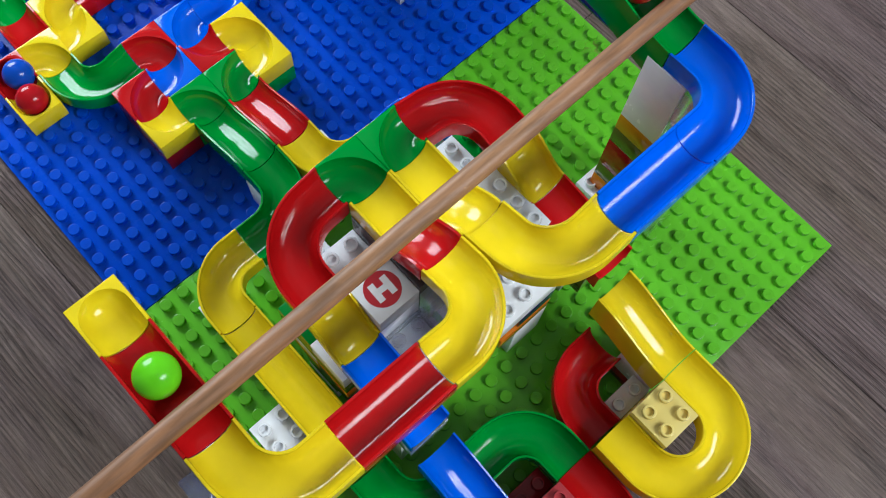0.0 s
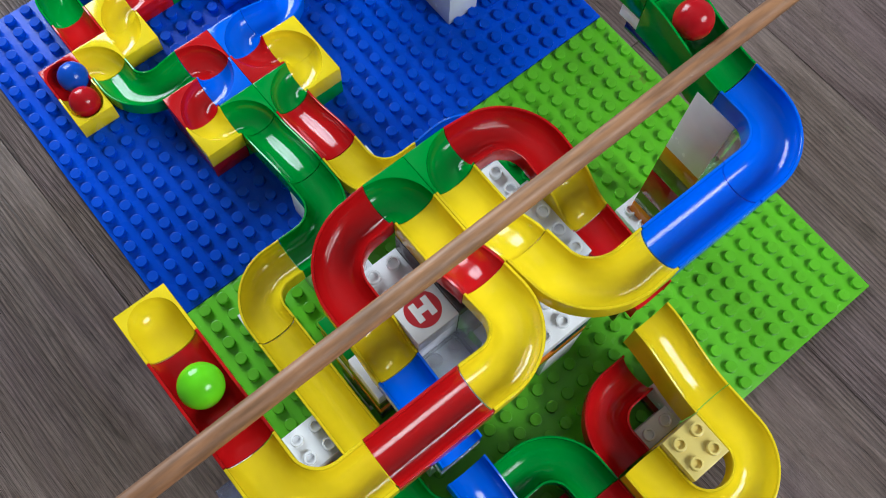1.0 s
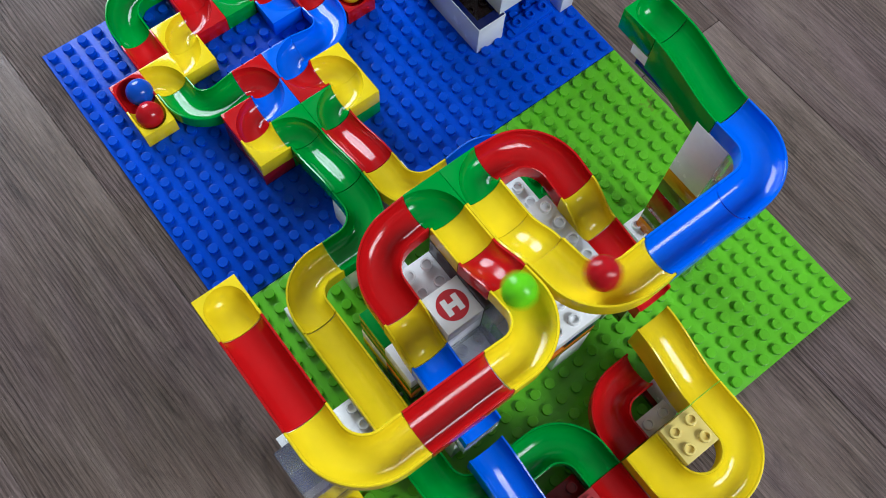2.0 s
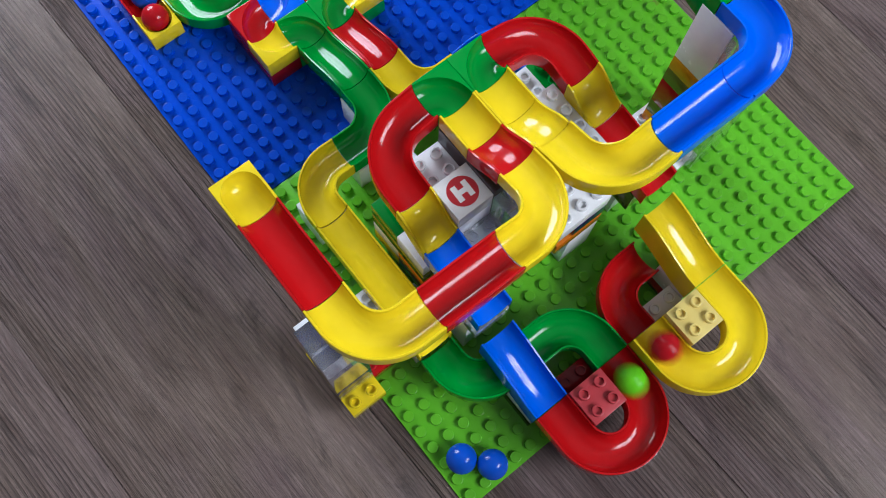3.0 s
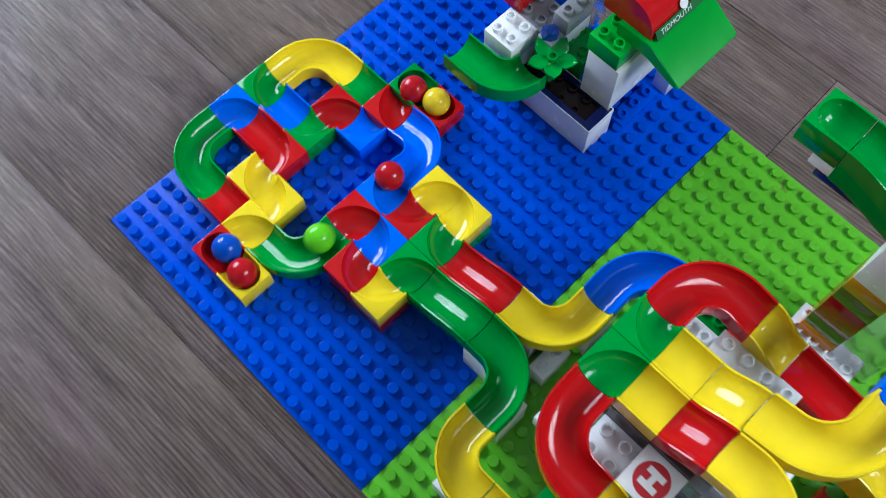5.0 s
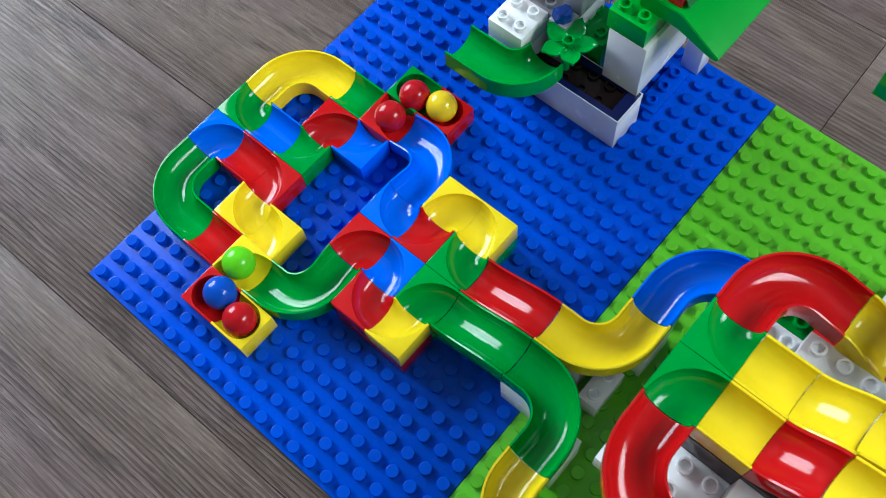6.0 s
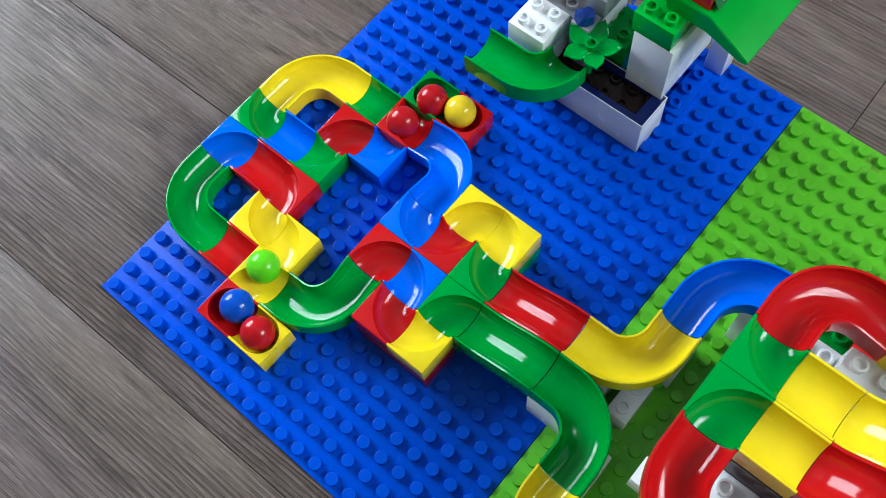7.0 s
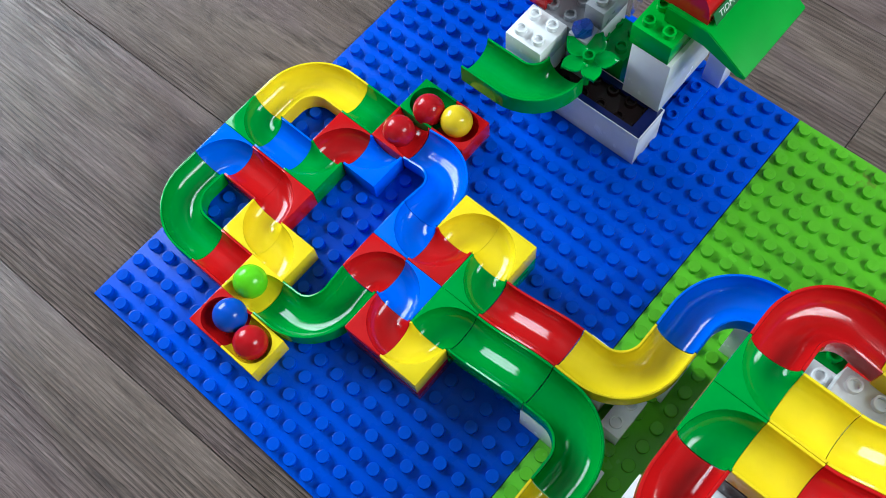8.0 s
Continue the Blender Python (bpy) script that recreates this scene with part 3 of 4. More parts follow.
u_turn(6, 10, -18.75, 3, 0.3, RED, "red plastic half-round turn track")
u_turn(16, 12, -18.75, 4, 0.4, YEL, "yellow plastic half-round turn track")
brick(7, -20.75, 2, 2, 2, 1.2, PINK, "faded red plastic brick inside the half-round turn")
brick(13, -20.75, 2.8, 2, 2, 1.2, PALE, "pale yellow plastic brick inside the half-round turn")
bend((10, -18.75, 2.7), N, (7, -15.9, 2.6), W_, GRN, "green plastic curved gutter track")
bend((7, -15.9, 2.6), W_, (3.45, -13, 2.55), N, GRN, "green plastic curved gutter track")
bend((12, -18.75, 2.4), N, (15, -15.9, 2.3), E_, RED, "red plastic curved gutter track")

# ---- brick tower in the middle ----
H = brick(7, -10, 6.8, 2, 2, 1, WHT, "white plastic brick with a round red printed emblem", studs=False)
def emblem(parent):
    """A flat round print with a pale cross-barred sign on the brick's top."""
    bm = bmesh.new()
    rod(bm, (0, 0, 0), 0.0118, 0.0003, 48, 0.0001)
    disc = part("emblem", bm, INK, parent, "round red printed emblem")
    disc.location = (P, P, L - 0.0002)
    disc.rotation_euler = (0, 0, radians(-2))
    for bx, by, w, h in ((0.0046, 0, 0.0043, 0.0132), (-0.0046, 0, 0.0043, 0.0132), (0.0, 0, 0.0052, 0.0040)):
        bar = part("bar", slab(bmesh.new(), (bx - w / 2, by - h / 2, 0), (bx + w / 2, by + h / 2, 0.0002)), PRINT, disc, "white printed bar")
        bar.location = (0, 0, 0.0003)


emblem(H)
w = "white plastic toy brick in the supporting tower"
brick(7, -10, 4.8, 2, 2, 2, WHT, w, studs=False)
brick(7, -8, 5.75, 2, 2, 1, WHT, w)
brick(7, -6, 5.0, 1, 2, 1, WHT, w)
brick(7, -12, 4.8, 2, 2, 1, CLR, "clear greyish plastic toy brick with open studs")
brick(7, -12, 2.8, 2, 2, 2, WHT, w, studs=False)
brick(7, -10, 0, 2, 4, 4.75, WHT, w, studs=False)
brick(9, -8, 0, 2, 2, 7.9, SMK, "tall dark smoky plastic support brick", studs=False)
brick(9, -10, 3, 2, 2, 5.0, SMK, "tall dark smoky plastic support brick", studs=False)
brick(9, -10, 0, 2, 2, 3, WHT, w, studs=False)
brick(9, -12, 0, 2, 2, 2.8, WHT, w, studs=False)
brick(9, -12, 2.8, 2, 2, 4.7, CLR, "tall clear plastic support brick", studs=False)
brick(13.1, -11.15, 6, 2, 4, 1, WHT, w)
brick(13, -11, 4, 2, 2, 2, YEL, "yellow plastic toy brick in the supporting tower", studs=False)
brick(13, -11, 0, 2, 2, 4, WHT, w, studs=False)
brick(14.15, -7.25, 5, 1, 2, 1, WHT, w)
brick(15.15, -7.25, 5, 1, 2, 1, GRN, "dark green plastic toy brick with an open stud")
brick(13.15, -6.25, 5, 1, 1, 1, YEL, "yellow plastic toy brick in the supporting tower", studs=False)
brick(13.85, -7.25, 0, 2, 2, 5, CLR, "tall clear plastic support brick", studs=False)
brick(11, -6, 0, 2, 2, 7.9, CLR, "tall clear plastic support brick", studs=False)
brick(10, -13, 5, 4, 2, 1, WHT, w)
brick(12, -13, 4, 2, 2, 1, NAVY, "dark blue plastic toy brick under a white one", studs=False)
brick(11, -13, 3, 3, 2, 1, ORG, "orange plastic toy brick under a blue one", studs=False)
brick(12, -13, 0, 2, 2, 3, WHT, w, studs=False)
# coloured stack beside the red bend
for lev, y, n, mat, col in ((5, -8.3, 2, GRN, "green"), (5, -10.3, 2, WHT, "white"), (4, -10.3, 4, OLV, "olive"), (3, -8.3, 2, WHT, "white"), (3, -10.3, 2, ORG, "orange"), (2, -8.3, 2, YEL, "yellow"), (2, -10.3, 2, NAVY, "dark blue"), (1, -9.3, 2, OLV, "olive"), (0, -9.3, 2, WHT, "white")):
    brick(4.75, y, lev, 2, n, 1, mat, col + " plastic toy brick in a coloured stack", studs=False)
# stack under the first yellow bend
g = "plastic toy brick in the stack under the yellow bend"
brick(0, -11.9, 0, 2, 2, 1, RED, "red " + g)
brick(-1.75, -13.05, 1, 2, 4, 1, YEL, "yellow " + g, spots=[(0, 0), (1, 0)])
brick(-1.75, -12.05, 2, 2, 2, 1, CLR, "clear " + g, studs=False)
brick(-1.75, -12.05, 3, 2, 2, 1, NAVY, "dark blue " + g, studs=False)
brick(-1.75, -12.05, 4, 2, 2, 5.6, CLR, "clear " + g, studs=False)
brick(-1.5, -10.04, 2, 1, 2, 0.5, YEL, "yellow " + g, studs=False)
brick(-1.5, -10.04, 2.5, 1, 2, 1, WHT, "white " + g)
brick(0.8, -10.2, 0, 2, 2, 1, WHT, "white plastic toy brick on the lime plate", studs=False)
brick(0.8, -10.2, 1, 2, 2, 1, WHT, "white plastic toy brick on the lime plate")
# supports of the long low gutter and the low bends
for bx, by, top in ((2.5, -4.4, 2.0), (2.5, -12.6, 2.1), (8, -0.9, 2.0), (10.4, -1.2, 2.0), (16, -5.5, 2.9), (16, -12.5, 2.95), (12.5, -3.0, 2.0), (6.2, -3, 2.0)):
    brick(bx, by, 0, 2, 2, top, WHT, "white plastic support brick on the base plate", studs=False)
brick(9.8, -2.6, 0, 2, 1, 1.2, WHT, "white plastic support brick on the base plate")
# under the half-round turns and ramps
brick(7, -18.75, 0, 2, 1, 1.9, DRED, "dark red plastic toy brick beside the half-round turn")
brick(7, -20.75, 1.0, 2, 2, 1.0, DRED, "dark red plastic toy brick beneath another", studs=False)
brick(7, -19.95, 0.0, 2, 1, 1.0, DRED, "dark red plastic toy brick on the lime plate", studs=False)
brick(13, -18.75, 0, 2, 1, 2, WHT, "white plastic toy brick beside the half-round turn")
brick(13, -20.75, 1.0, 2, 2, 1.8, YEL, "yellow plastic toy brick beneath another", studs=False)
brick(13, -19.95, 0.0, 2, 1, 1.0, YEL, "yellow plastic toy brick on the lime plate", studs=False)
brick(5, -18.7, 0, 2, 2, 1, BRN, "brown plastic toy brick under the blue ramp", studs=False)
brick(5, -18.7, 1, 2, 2, 1, WHT, "white plastic toy brick under the blue ramp", studs=False)
brick(15, -18.7, 0, 2, 2, 1, DRED, "dark red plastic toy brick under the yellow ramp", studs=False)
brick(15, -18.7, 1, 2, 2, 2, WHT, "white plastic toy brick under the yellow ramp", studs=False)
brick(5, -14.0, 3.9, 2, 2, 1.1, CLR, "clear plastic support brick", studs=False)
brick(5, -13.4, 0, 2, 2, 3.9, WHT, w, studs=False)
brick(15, -13.6, 3.9, 2, 2, 1.6, OLV, "olive plastic support brick", studs=False)
brick(15, -11.6, 3.9, 2, 2, 2.0, WHT, w, studs=False)
# tall tower at the plate's edge
t_ = "plastic toy brick in the tall tower"
brick(20.5, -13.1, 0, 2, 4, 0.5, WHT, "flat white " + t_, spots=[(0, 0), (1, 0), (0, 1), (0, 2), (0, 3), (1, 3)])
for lev, h, mat, col in ((0.5, 1, ORG, "orange"), (1.5, 1, OLV, "olive"), (2.5, 2, DRED, "dark red"), (4.5, 1, OLV, "olive"), (5.5, 1, AMB, "amber"), (6.5, 3.9, WHT, "tall white")):
    brick(21.02, -11.5, lev, 2, 2, h, mat, col + " " + t_, studs=False)
brick(21.02, -13.5, 0.5, 2, 2, 6, CLR, "tall clear " + t_, studs=False)
brick(21.02, -13.5, 6.5, 2, 2, 3.7, CLR, "clear " + t_, studs=False)
brick(21.12, -9.45, 9.9, 2, 4, 0.35, NAVY, "long dark blue plastic plate under the green ramp", studs=False)
brick(21.15, -7.0, 10.25, 2, 2, 0.7, WHT, "white plastic toy brick under the green ramp", studs=False)


# ---- little house on the blue plate ----
def tub():
    """A white block with a dark blue rim round a sunk brown studded bed."""
    x1, y1, h, rim, end = 2 * P, 6 * P, 2 * L, 0.0058, 0.0100
    ob = thing("planter_box", slab(bmesh.new(), (0.0002, 0.0002, 0), (x1 - 0.0002, y1 - 0.0002, h - 0.0045), 0.0004), WHT, "white plastic box with a dark blue rim and brown bed", "toy box", at=Matrix.Translation(V(21, 4.75, 0)))
    walls = bmesh.new()
    e = 0.0006
    for a, b in (((0, 0), (x1, e)), ((0, y1 - e), (x1, y1)), ((0, e), (e, y1 - e)), ((x1 - e, e), (x1, y1 - e))):
        slab(walls, (a[0], a[1], h - 0.0045), (b[0], b[1], h))
    part("lip", walls, WHT, ob)
    ring = bmesh.new()
    for a, b in (((e, e), (x1 - e, end)), ((e, y1 - rim), (x1 - e, y1 - e)), ((e, end), (rim, y1 - rim)), ((x1 - rim, end), (x1 - e, y1 - rim))):
        slab(ring, (a[0], a[1], h - 0.0045), (b[0], b[1], h - 0.0003))
    part("rim", ring, NAVY, ob, "dark blue rim")
    bed = part("bed", slab(bmesh.new(), (rim, end, h - 0.0045), (x1 - rim, y1 - rim, h - 0.0035)), BRN, ob, "dark brown studded bed")
    for i in range(2):
        for j in range(6):
            s = part("stud", stud_mesh(BRN), BRN, bed)
            s.location = ((i + 0.5) * P, (j + 0.5) * P, h - 0.0055)


tub()
hs = "plastic brick of the little house"
brick(22.66, 4.92, 2, 4, 2, 3, WHT, "long white " + hs, studs=False)
brick(25.4, 5.5, 0, 1, 1, 2, SEA, "blue " + hs, studs=False)
brick(22.66, 5.1, 5, 2, 2, 1, ROOF, "bright green " + hs)
brick(23.2, 7.4, 0, 2, 2, 3, GRN, "green " + hs)
brick(23.6, 4.25, 0, 3, 1, 0.35, SEA, "blue " + hs)
brick(27.0, 4.0, 0, 1, 1, 2.6, WHT, "white " + hs, studs=False)
brick(20.52, 10.12, 0, 2, 2, 2.9, WHT, "white " + hs, studs=False)
brick(20.52, 10.12, 2.9, 2, 2, 1, WHT, "white " + hs)
brick(22.54, 9.9, 0, 2, 2, 3, GRY, "grey " + hs, studs=False)
brick(22.54, 9.9, 3, 2, 2, 0.8, GRY, "grey " + hs)
brick(23.15, 8.75, 3.0, 2, 1, 0.95, WHT, "white " + hs, studs=False)
brick(23.15, 8.75, 3.95, 2, 1, 1, GRY, "grey " + hs)
brick(22.6, 11.5, 3.8, 2, 2, 1, RED, "red " + hs, studs=False)
brick(25, 10, 0, 2, 2, 4, BLU, "blue " + hs)
brick(25.3, 8.6, 3.0, 1, 1, 1.2, CLR, "clear " + hs)
bend((19.15, 12.8, 3.4), S_, (21.0, 9.0, 3.5), E_, GRN, "short green plastic slide gutter of the little house", s=0.1, skirt=0.0170)


def gem():
    bm = bmesh.new()
    bmesh.ops.create_cone(bm, cap_ends=True, segments=8, radius1=0.0085, radius2=0.0048, depth=0.009)
    thing("gem", bm, CBLU, "clear blue plastic gem beside the grey brick", "toy gem", at=Matrix.Translation(V(22.6, 9.3, 4.1) + Vector((0, 0, 0.0045))) @ Matrix.Rotation(0.3, 4, "X"))
    brick(22.1, 8.8, 0, 1, 1, 4.1, GRY, "grey " + hs, studs=False)


gem()


def flower():
    """Five pointed petals round a ring stud, on a stalk."""
    bm = bmesh.new()
    rod(bm, (0, 0, -0.030), 0.0030, 0.029, 14)
    ob = thing("flower", bm, GRN, "green plastic flower with five petals on the box", "toy flower", at=Matrix.Translation(V(21.7, 8.35, 4) - Vector((0, 0, 0.002))) @ Matrix.Rotation(radians(10), 4, "Z"))
    bmp = bmesh.new()
    rows = []
    for i in range(13):
        u = i / 12
        half = 0.0078 * math.sin(math.pi * min(1, u * 0.98 + 0.06)) ** 0.75 * (1 - 0.15 * u)
        z = 0.0035 * u * u
        rows.append([(0.0035 + 0.0185 * u, half * s, z + 0.0016 * (s * s)) for s in (-1, -0.5, 0, 0.5, 1)])
    top = [[bmp.verts.new(q) for q in r] for r in rows]
    low = [[bmp.verts.new((q[0], q[1], q[2] - 0.0018)) for q in r] for r in rows]
    for grid, flip in ((top, False), (low, True)):
        for a, b in zip(grid, grid[1:]):
            for i in range(4):
                bmp.faces.new((a[i], b[i], b[i + 1], a[i + 1]) if not flip else (a[i], a[i + 1], b[i + 1], b[i]))
    for i in (0, 4):
        for k in range(12):
            bmp.faces.new((top[k][i], top[k + 1][i], low[k + 1][i], low[k][i]))
    for k in (0, 12):
        for i in range(4):
            bmp.faces.new((top[k][i], top[k][i + 1], low[k][i + 1], low[k][i]))
    me = mesh("petal", bmp, GRN)
    for i in range(5):
        q = part("petal", me, GRN, ob)
        q.rotation_euler = (0, 0, 2 * math.pi * i / 5)
    s = part("stud", stud_mesh(GRN), GRN, ob)
    s.location = (0, 0, 0.0005)


flower()


def roof():
    """Sloping green roof with a red barrel roof above it and a printed name strip."""
    x0, x1 = 23.6 * P, 28.1 * P
    zl, zh = PLATE + 5.5 * L, PLATE + 6.75 * L
    yl, yh = 2.1 * P, 4.2 * P
    bm = bmesh.new()
    prof = [(yl, zl), (yl, zl + 0.003), (yh, zh), (yh + 2.0 * P, zh), (yh + 2.0 * P, zh - 0.0143), (yh, zh - 0.0145), (yl + 0.006, zl - 0.001)]
    a = [bm.verts.new((x0, y, z)) for y, z in prof]
    b = [bm.verts.new((x1, y, z)) for y, z in prof]
    for i in range(len(prof)):
        bm.faces.new((a[i], a[(i + 1) % 7], b[(i + 1) % 7], b[i]))
    bm.faces.new(a)
    bm.faces.new(b)
    bmesh.ops.bevel(bm, geom=bm.edges[:], offset=0.0006, segments=2, affect="EDGES")
    ob = thing("house_roof", bm, ROOF, "bright green sloping plastic roof of the little house", "toy roof")
    bm = bmesh.new()
    n = 14
    prof = [(yh + 0.2 * P + 1.5 * P * (1 - math.cos(math.pi * i / n)), zh - 0.001 + 0.030 * math.sin(math.pi * i / n) ** 0.8) for i in range(n + 1)]
    a = [bm.verts.new((x0 + 0.004, y, z)) for y, z in prof]
    b = [bm.verts.new((x1 - 0.004, y, z)) for y, z in prof]
    for i in range(n):
        bm.faces.new((a[i], a[i + 1], b[i + 1], b[i]))
    bm.faces.new((a[0], a[n], b[n], b[0]))
    bm.faces.new(a)
    bm.faces.new(b)
    part("barrel_roof", bm, RED, ob, "red rounded upper roof")
    bm = bmesh.new()
    slab(bm, (0, -0.0045, 0), (0.056, 0.0045, 0.0006), 0.0002)
    sign = part("sign", bm, PRINTG, ob, "dark green printed name strip")
    tilt = Matrix.Rotation(radians(62), 4, "X")
    sign.matrix_basis = Matrix.Translation((x0 + 0.006, yh + 0.05 * P, zh + 0.0055)) @ tilt
    word = bpy.data.curves.new("lettering", "FONT")
    word.body, word.size, word.extrude, word.align_y = "TIDMOUTH", 0.0068, 0.0001, "CENTER"
    word.materials.append(PRINT)
    text = new("lettering", word)
    text.parent, text.location = sign, (0.005, 0.0002, 0.0007)
    tagged(text, "white printed lettering")
    badge = part("badge", rod(bmesh.new(), (0, 0, 0), 0.0044, 0.0005, 28, 0.0001), PRINT, ob, "round white printed badge")
    badge.matrix_basis = Matrix.Translation((x0 + 0.038, yh + 0.22 * P, zh + 0.0150)) @ Matrix.Rotation(radians(52), 4, "X")


roof()


# ---- marbles at rest ----
marble("marble", 3.3, 13.7, PLATE + L - 0.0005, BALL_B, "shiny blue marble lying in a cup")
marble("marble", 3.0, 12.1, PLATE + L - 0.0005, BALL_R, "shiny red marble lying in a cup")
marble("marble", 16.75, 13.75, PLATE + L - 0.0005, BALL_R, "shiny red marble lying in a cup")
marble("marble", 17.1, 12.3, PLATE + L - 0.0005, BALL_Y, "shiny yellow marble lying in a cup")
marble("marble", 1.25, -17.86, PLATE + 0.0125, BALL_B, "shiny blue marble lying between the studs")
marble("marble", 2.3, -19.05, PLATE + 0.0125, BALL_B, "shiny blue marble lying between the studs")
GREEN_MARBLE = marble("rolling_marble", 0, -7.35, PLATE + 11.1 * L, BALL_G, "shiny lime green marble rolling down the run")
RED_MARBLE = marble("rolling_marble", 22, -7.6, PLATE + 11.5 * L, BALL_R, "shiny red marble rolling down the run")


def dowel():
    bm = bmesh.new()
    r, half = 0.0062, 0.36
    rings = [(-half, r * 0.7), (-half + 0.002, r), (half - 0.002, r), (half, r * 0.7)]
    rows = [[bm.verts.new((x, a * math.cos(2 * math.pi * i / 28), a * math.sin(2 * math.pi * i / 28))) for i in range(28)] for x, a in rings]
    for lo, hi in zip(rows, rows[1:]):
        for i in range(28):
            bm.faces.new((lo[i], lo[(i + 1) % 28], hi[(i + 1) % 28], hi[i]))
    bm.faces.new(rows[0])
    bm.faces.new(rows[-1])
    return thing("wooden_stick", bm, BEECH, "round light brown wooden stick laid across the tracks", "stick")


STICK = dowel()


# ---- floor planks ----
def planks():
    x0, x1, y0, y1, h = ROOM
    wide, long = 0.1915, 1.285
    turn = Matrix.Rotation(radians(1.45), 4, "Z")
    cut = {}
    rng = random.Random(5)
    for i in range(-10, 14):
        shift = {2: -0.050, -2: 0.62}.get(i, rng.random() * long)
        for j in range(-3, 4):
            lo, hi = max(j * long + shift, y0 - 0.03), min((j + 1) * long + shift, y1 + 0.03)
            m = turn @ Matrix.Translation((i * wide - 0.0184, lo, 0))
            size = round(hi - lo, 4)
            if x0 - 0.1 < (m @ Vector((wide / 2, 0, 0))).x < x1 + 0.1 and size > 0.02:
                if size not in cut:
                    cut[size] = mesh("plank", slab(bmesh.new(), (0.0003, 0.0003, -0.008), (wide - 0.0003, size - 0.0003, 0.0), 0.0005), OAK)
                ob = new("plank", cut[size])
                ob.parent = FLOOR
                ob.matrix_basis = m


planks()


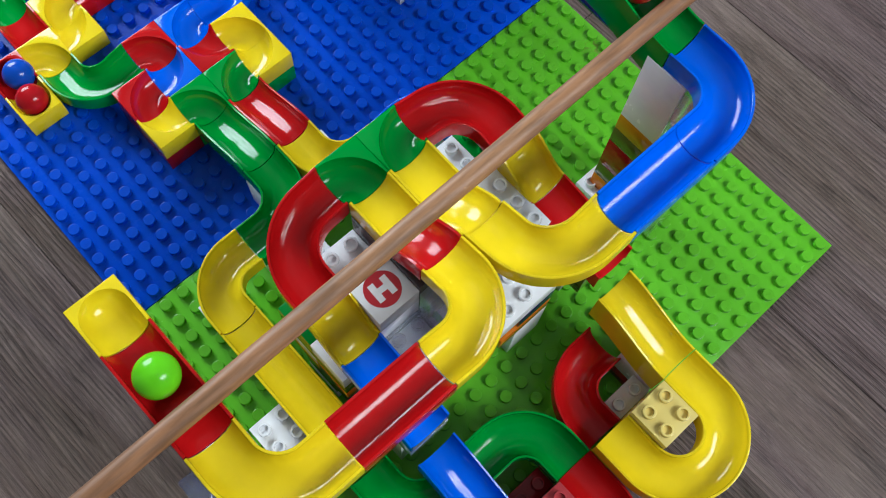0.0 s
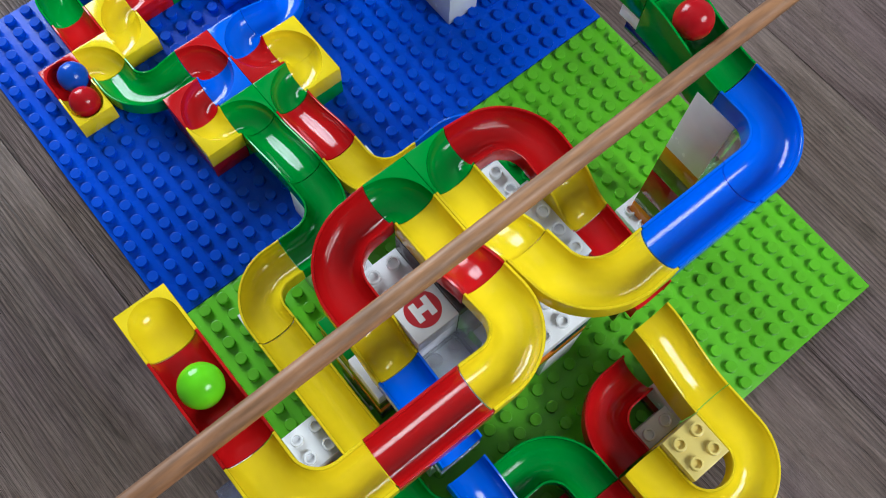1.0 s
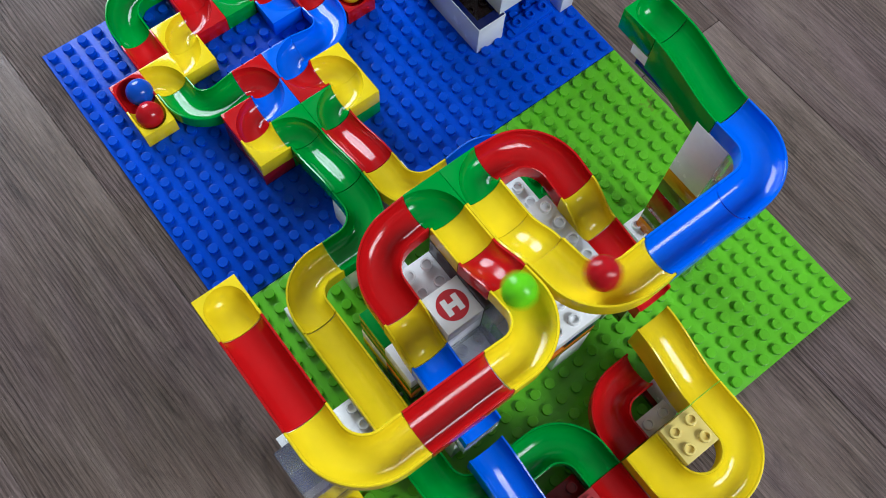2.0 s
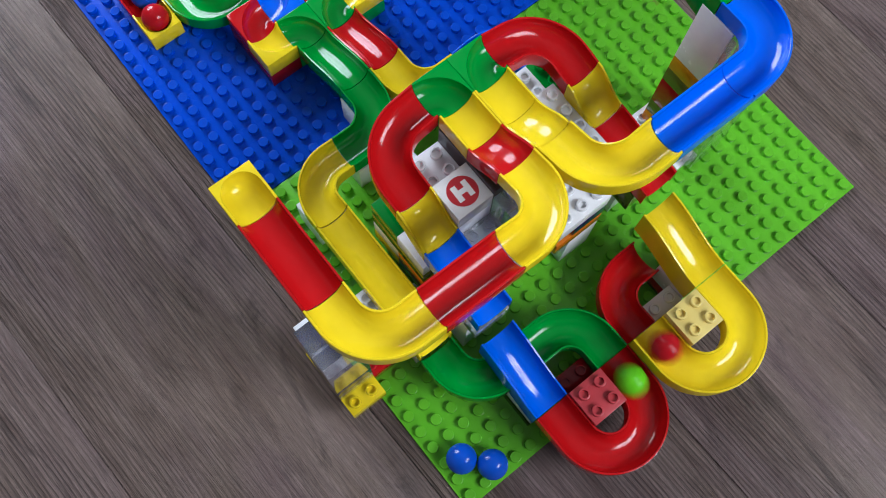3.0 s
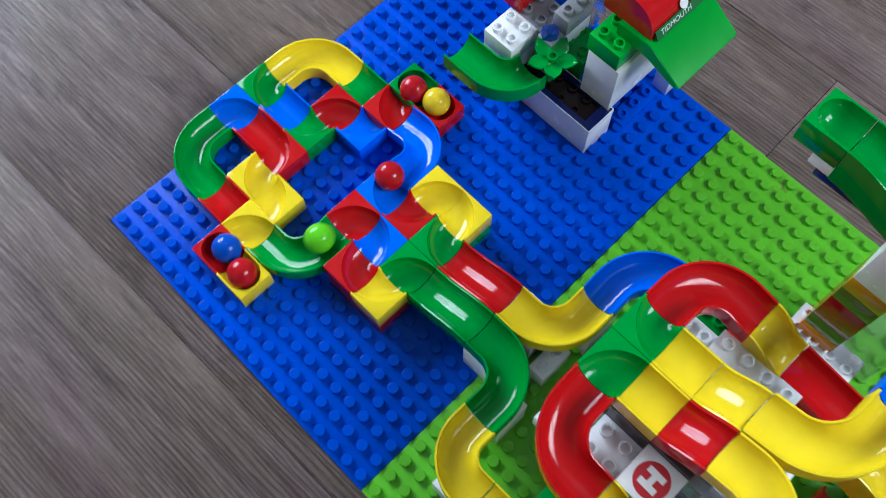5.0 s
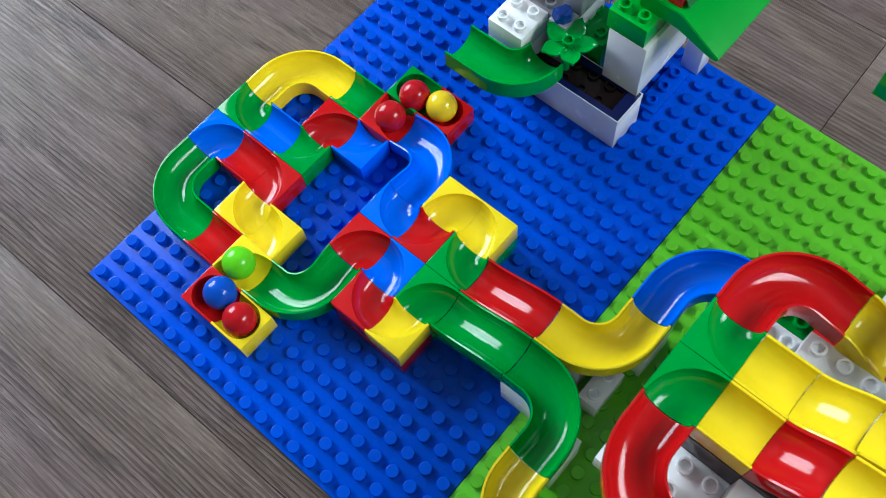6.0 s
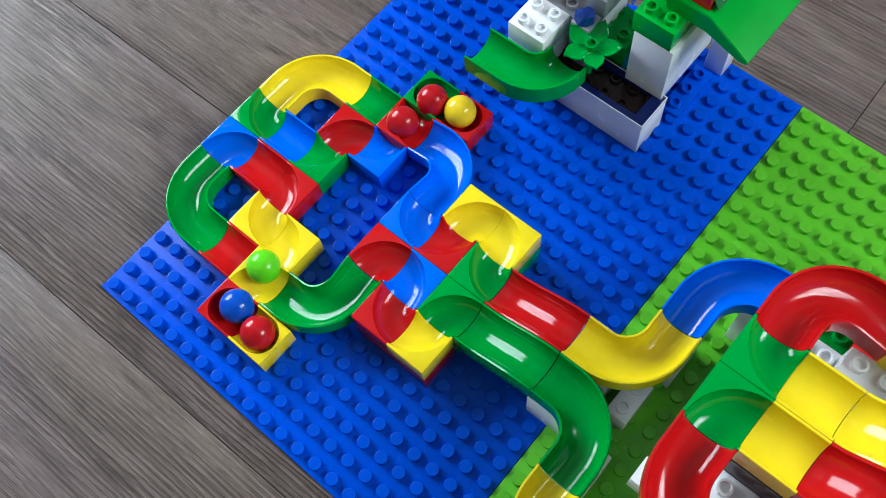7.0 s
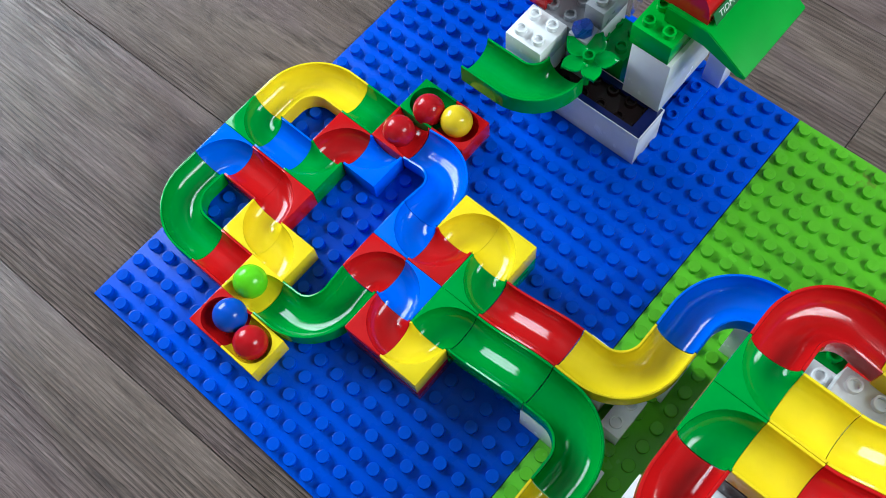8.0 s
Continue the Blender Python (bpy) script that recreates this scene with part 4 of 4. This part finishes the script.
# ---- what moves ----
def motions():
    green = [
        (0, 0, -7.35, 11.1), (1.25, 0, -7.35, 11.1), (1.4, 0, -9.0, 11.0), (1.55, 0.6, -11.9, 11), (1.7, 3.0, -13.0, 11), (1.85, 7.0, -13, 10.8), (1.95, 9.4, -12.2, 10.4),
        (2.05, 10, -10, 9.9), (2.15, 10, -7.6, 9), (2.3, 7.6, -4.95, 8.8), (2.4, 6.1, -6.6, 8.2), (2.5, 5.95, -9.85, 7.2), (2.6, 6, -14, 5.6), (2.7, 6, -17.1, 3.4), (2.8, 6.3, -20.8, 3),
        (2.9, 8, -22.3, 2.95), (3.0, 9.9, -20.2, 2.8), (3.1, 9.5, -16.9, 2.7), (3.2, 7.0, -15.9, 2.6), (3.3, 4.0, -15.3, 2.6), (3.5, 3.45, -10.9, 3.0), (3.7, 3.5, -6, 3.05), (3.9, 4.1, -2.4, 3.0),
        (4.0, 5.4, -2.0, 3), (4.2, 8.9, 0.1, 2.9), (4.3, 9, 3.2, 2.5), (4.4, 8.6, 5.6, 2), (4.5, 7.1, 6.6, 2), (4.6, 7.8, 8.0, 2), (4.8, 8.9, 9.7, 2), (5.0, 6.95, 10.4, 1.7), (5.2, 5.0, 13.2, 1.0),
        (5.5, 4.6, 14.5, 1), (5.8, 5.4, 14.0, 1), (6.1, 4.7, 14.2, 1), (6.3, 4.8, 14.35, 1), (6.5, 4.85, 14.1, 1), (7.0, 5.4, 14.1, 1), (7.5, 5.0, 14.2, 1), (8.0, 5.0, 14.15, 1)]
    red = [
        (0, 22.05, -7.6, 11.8), (1.25, 22.05, -7.6, 11.8), (1.45, 22.05, -9.8, 11.3), (1.6, 21.2, -12.8, 11.25), (1.75, 19, -13.35, 11.25), (1.9, 15, -13.3, 11.15), (2.02, 12.5, -11.8, 10.4), (2.12, 12, -9, 9.4),
        (2.22, 12.6, -5.6, 9), (2.3, 14.9, -5.4, 8.6), (2.4, 16, -7.4, 8.1), (2.5, 16, -10.9, 6.9), (2.6, 16, -14.4, 5.6), (2.7, 15.9, -18.2, 4.1), (2.8, 15.6, -21.2, 3.9), (2.9, 13.6, -22.3, 3.8),
        (3.0, 12, -20, 3.6), (3.1, 12.3, -17.3, 2.4), (3.25, 15, -15.9, 2.3), (3.5, 17, -12.5, 4.05), (3.8, 17, -7, 4.0), (4.0, 16.6, -3.0, 3.6), (4.1, 14.2, -2, 3), (4.2, 12, -1.6, 3), (4.3, 11, 1.0, 2.9),
        (4.4, 11, 3.2, 2.4), (4.5, 11.2, 5.6, 2), (4.6, 12.7, 7.3, 2), (4.8, 10.9, 8.9, 2), (5.0, 11.8, 10.3, 2), (5.2, 14.0, 10.7, 1.6), (5.4, 15, 13.2, 1), (5.7, 14.7, 14.4, 1), (6.0, 15.1, 13.9, 1), (6.5, 14.95, 14.1, 1), (8.0, 14.98, 14.1, 1)]
    for ob, rows in ((GREEN_MARBLE, green), (RED_MARBLE, red)):
        out, turn = [], Matrix.Identity(4)
        last = None
        for t, x, y, lev in rows:
            p = Vector((x * P, y * P, PLATE + lev * L - 0.0006))
            if last is not None:
                d = p - last
                axis = Vector((-d.y, d.x, 0))
                if axis.length > 0.001:
                    turn = Matrix.Rotation(min(1.3, d.length / 0.0125), 4, axis.normalized()) @ turn
            out.append((t, Matrix.Translation(p) @ turn))
            last = p
        walk(ob, out)
    z = PLATE + 11.2 * L + 0.0062
    rest = pose(11.0 * P, -9.1 * P, z + 0.001, 0, -1.0, 0)
    walk(STICK, [(0, rest), (1.2, rest), (1.35, pose(10.0 * P, -8.6 * P, z + 0.05, 0, -6, 3)), (1.6, pose(-4 * P, -12 * P, z + 0.19, 0, -16, 10)), (2.0, pose(-42 * P, -26 * P, z + 0.26, 0, -20, 16)), (2.3, pose(-62 * P, -46 * P, z + 0.05, 0, -10, 22)), (2.6, pose(-66 * P, -52 * P, 0.0064, 0, 0, 24)), (8.0, pose(-66 * P, -52 * P, 0.0064, 0, 0, 24))])


motions()
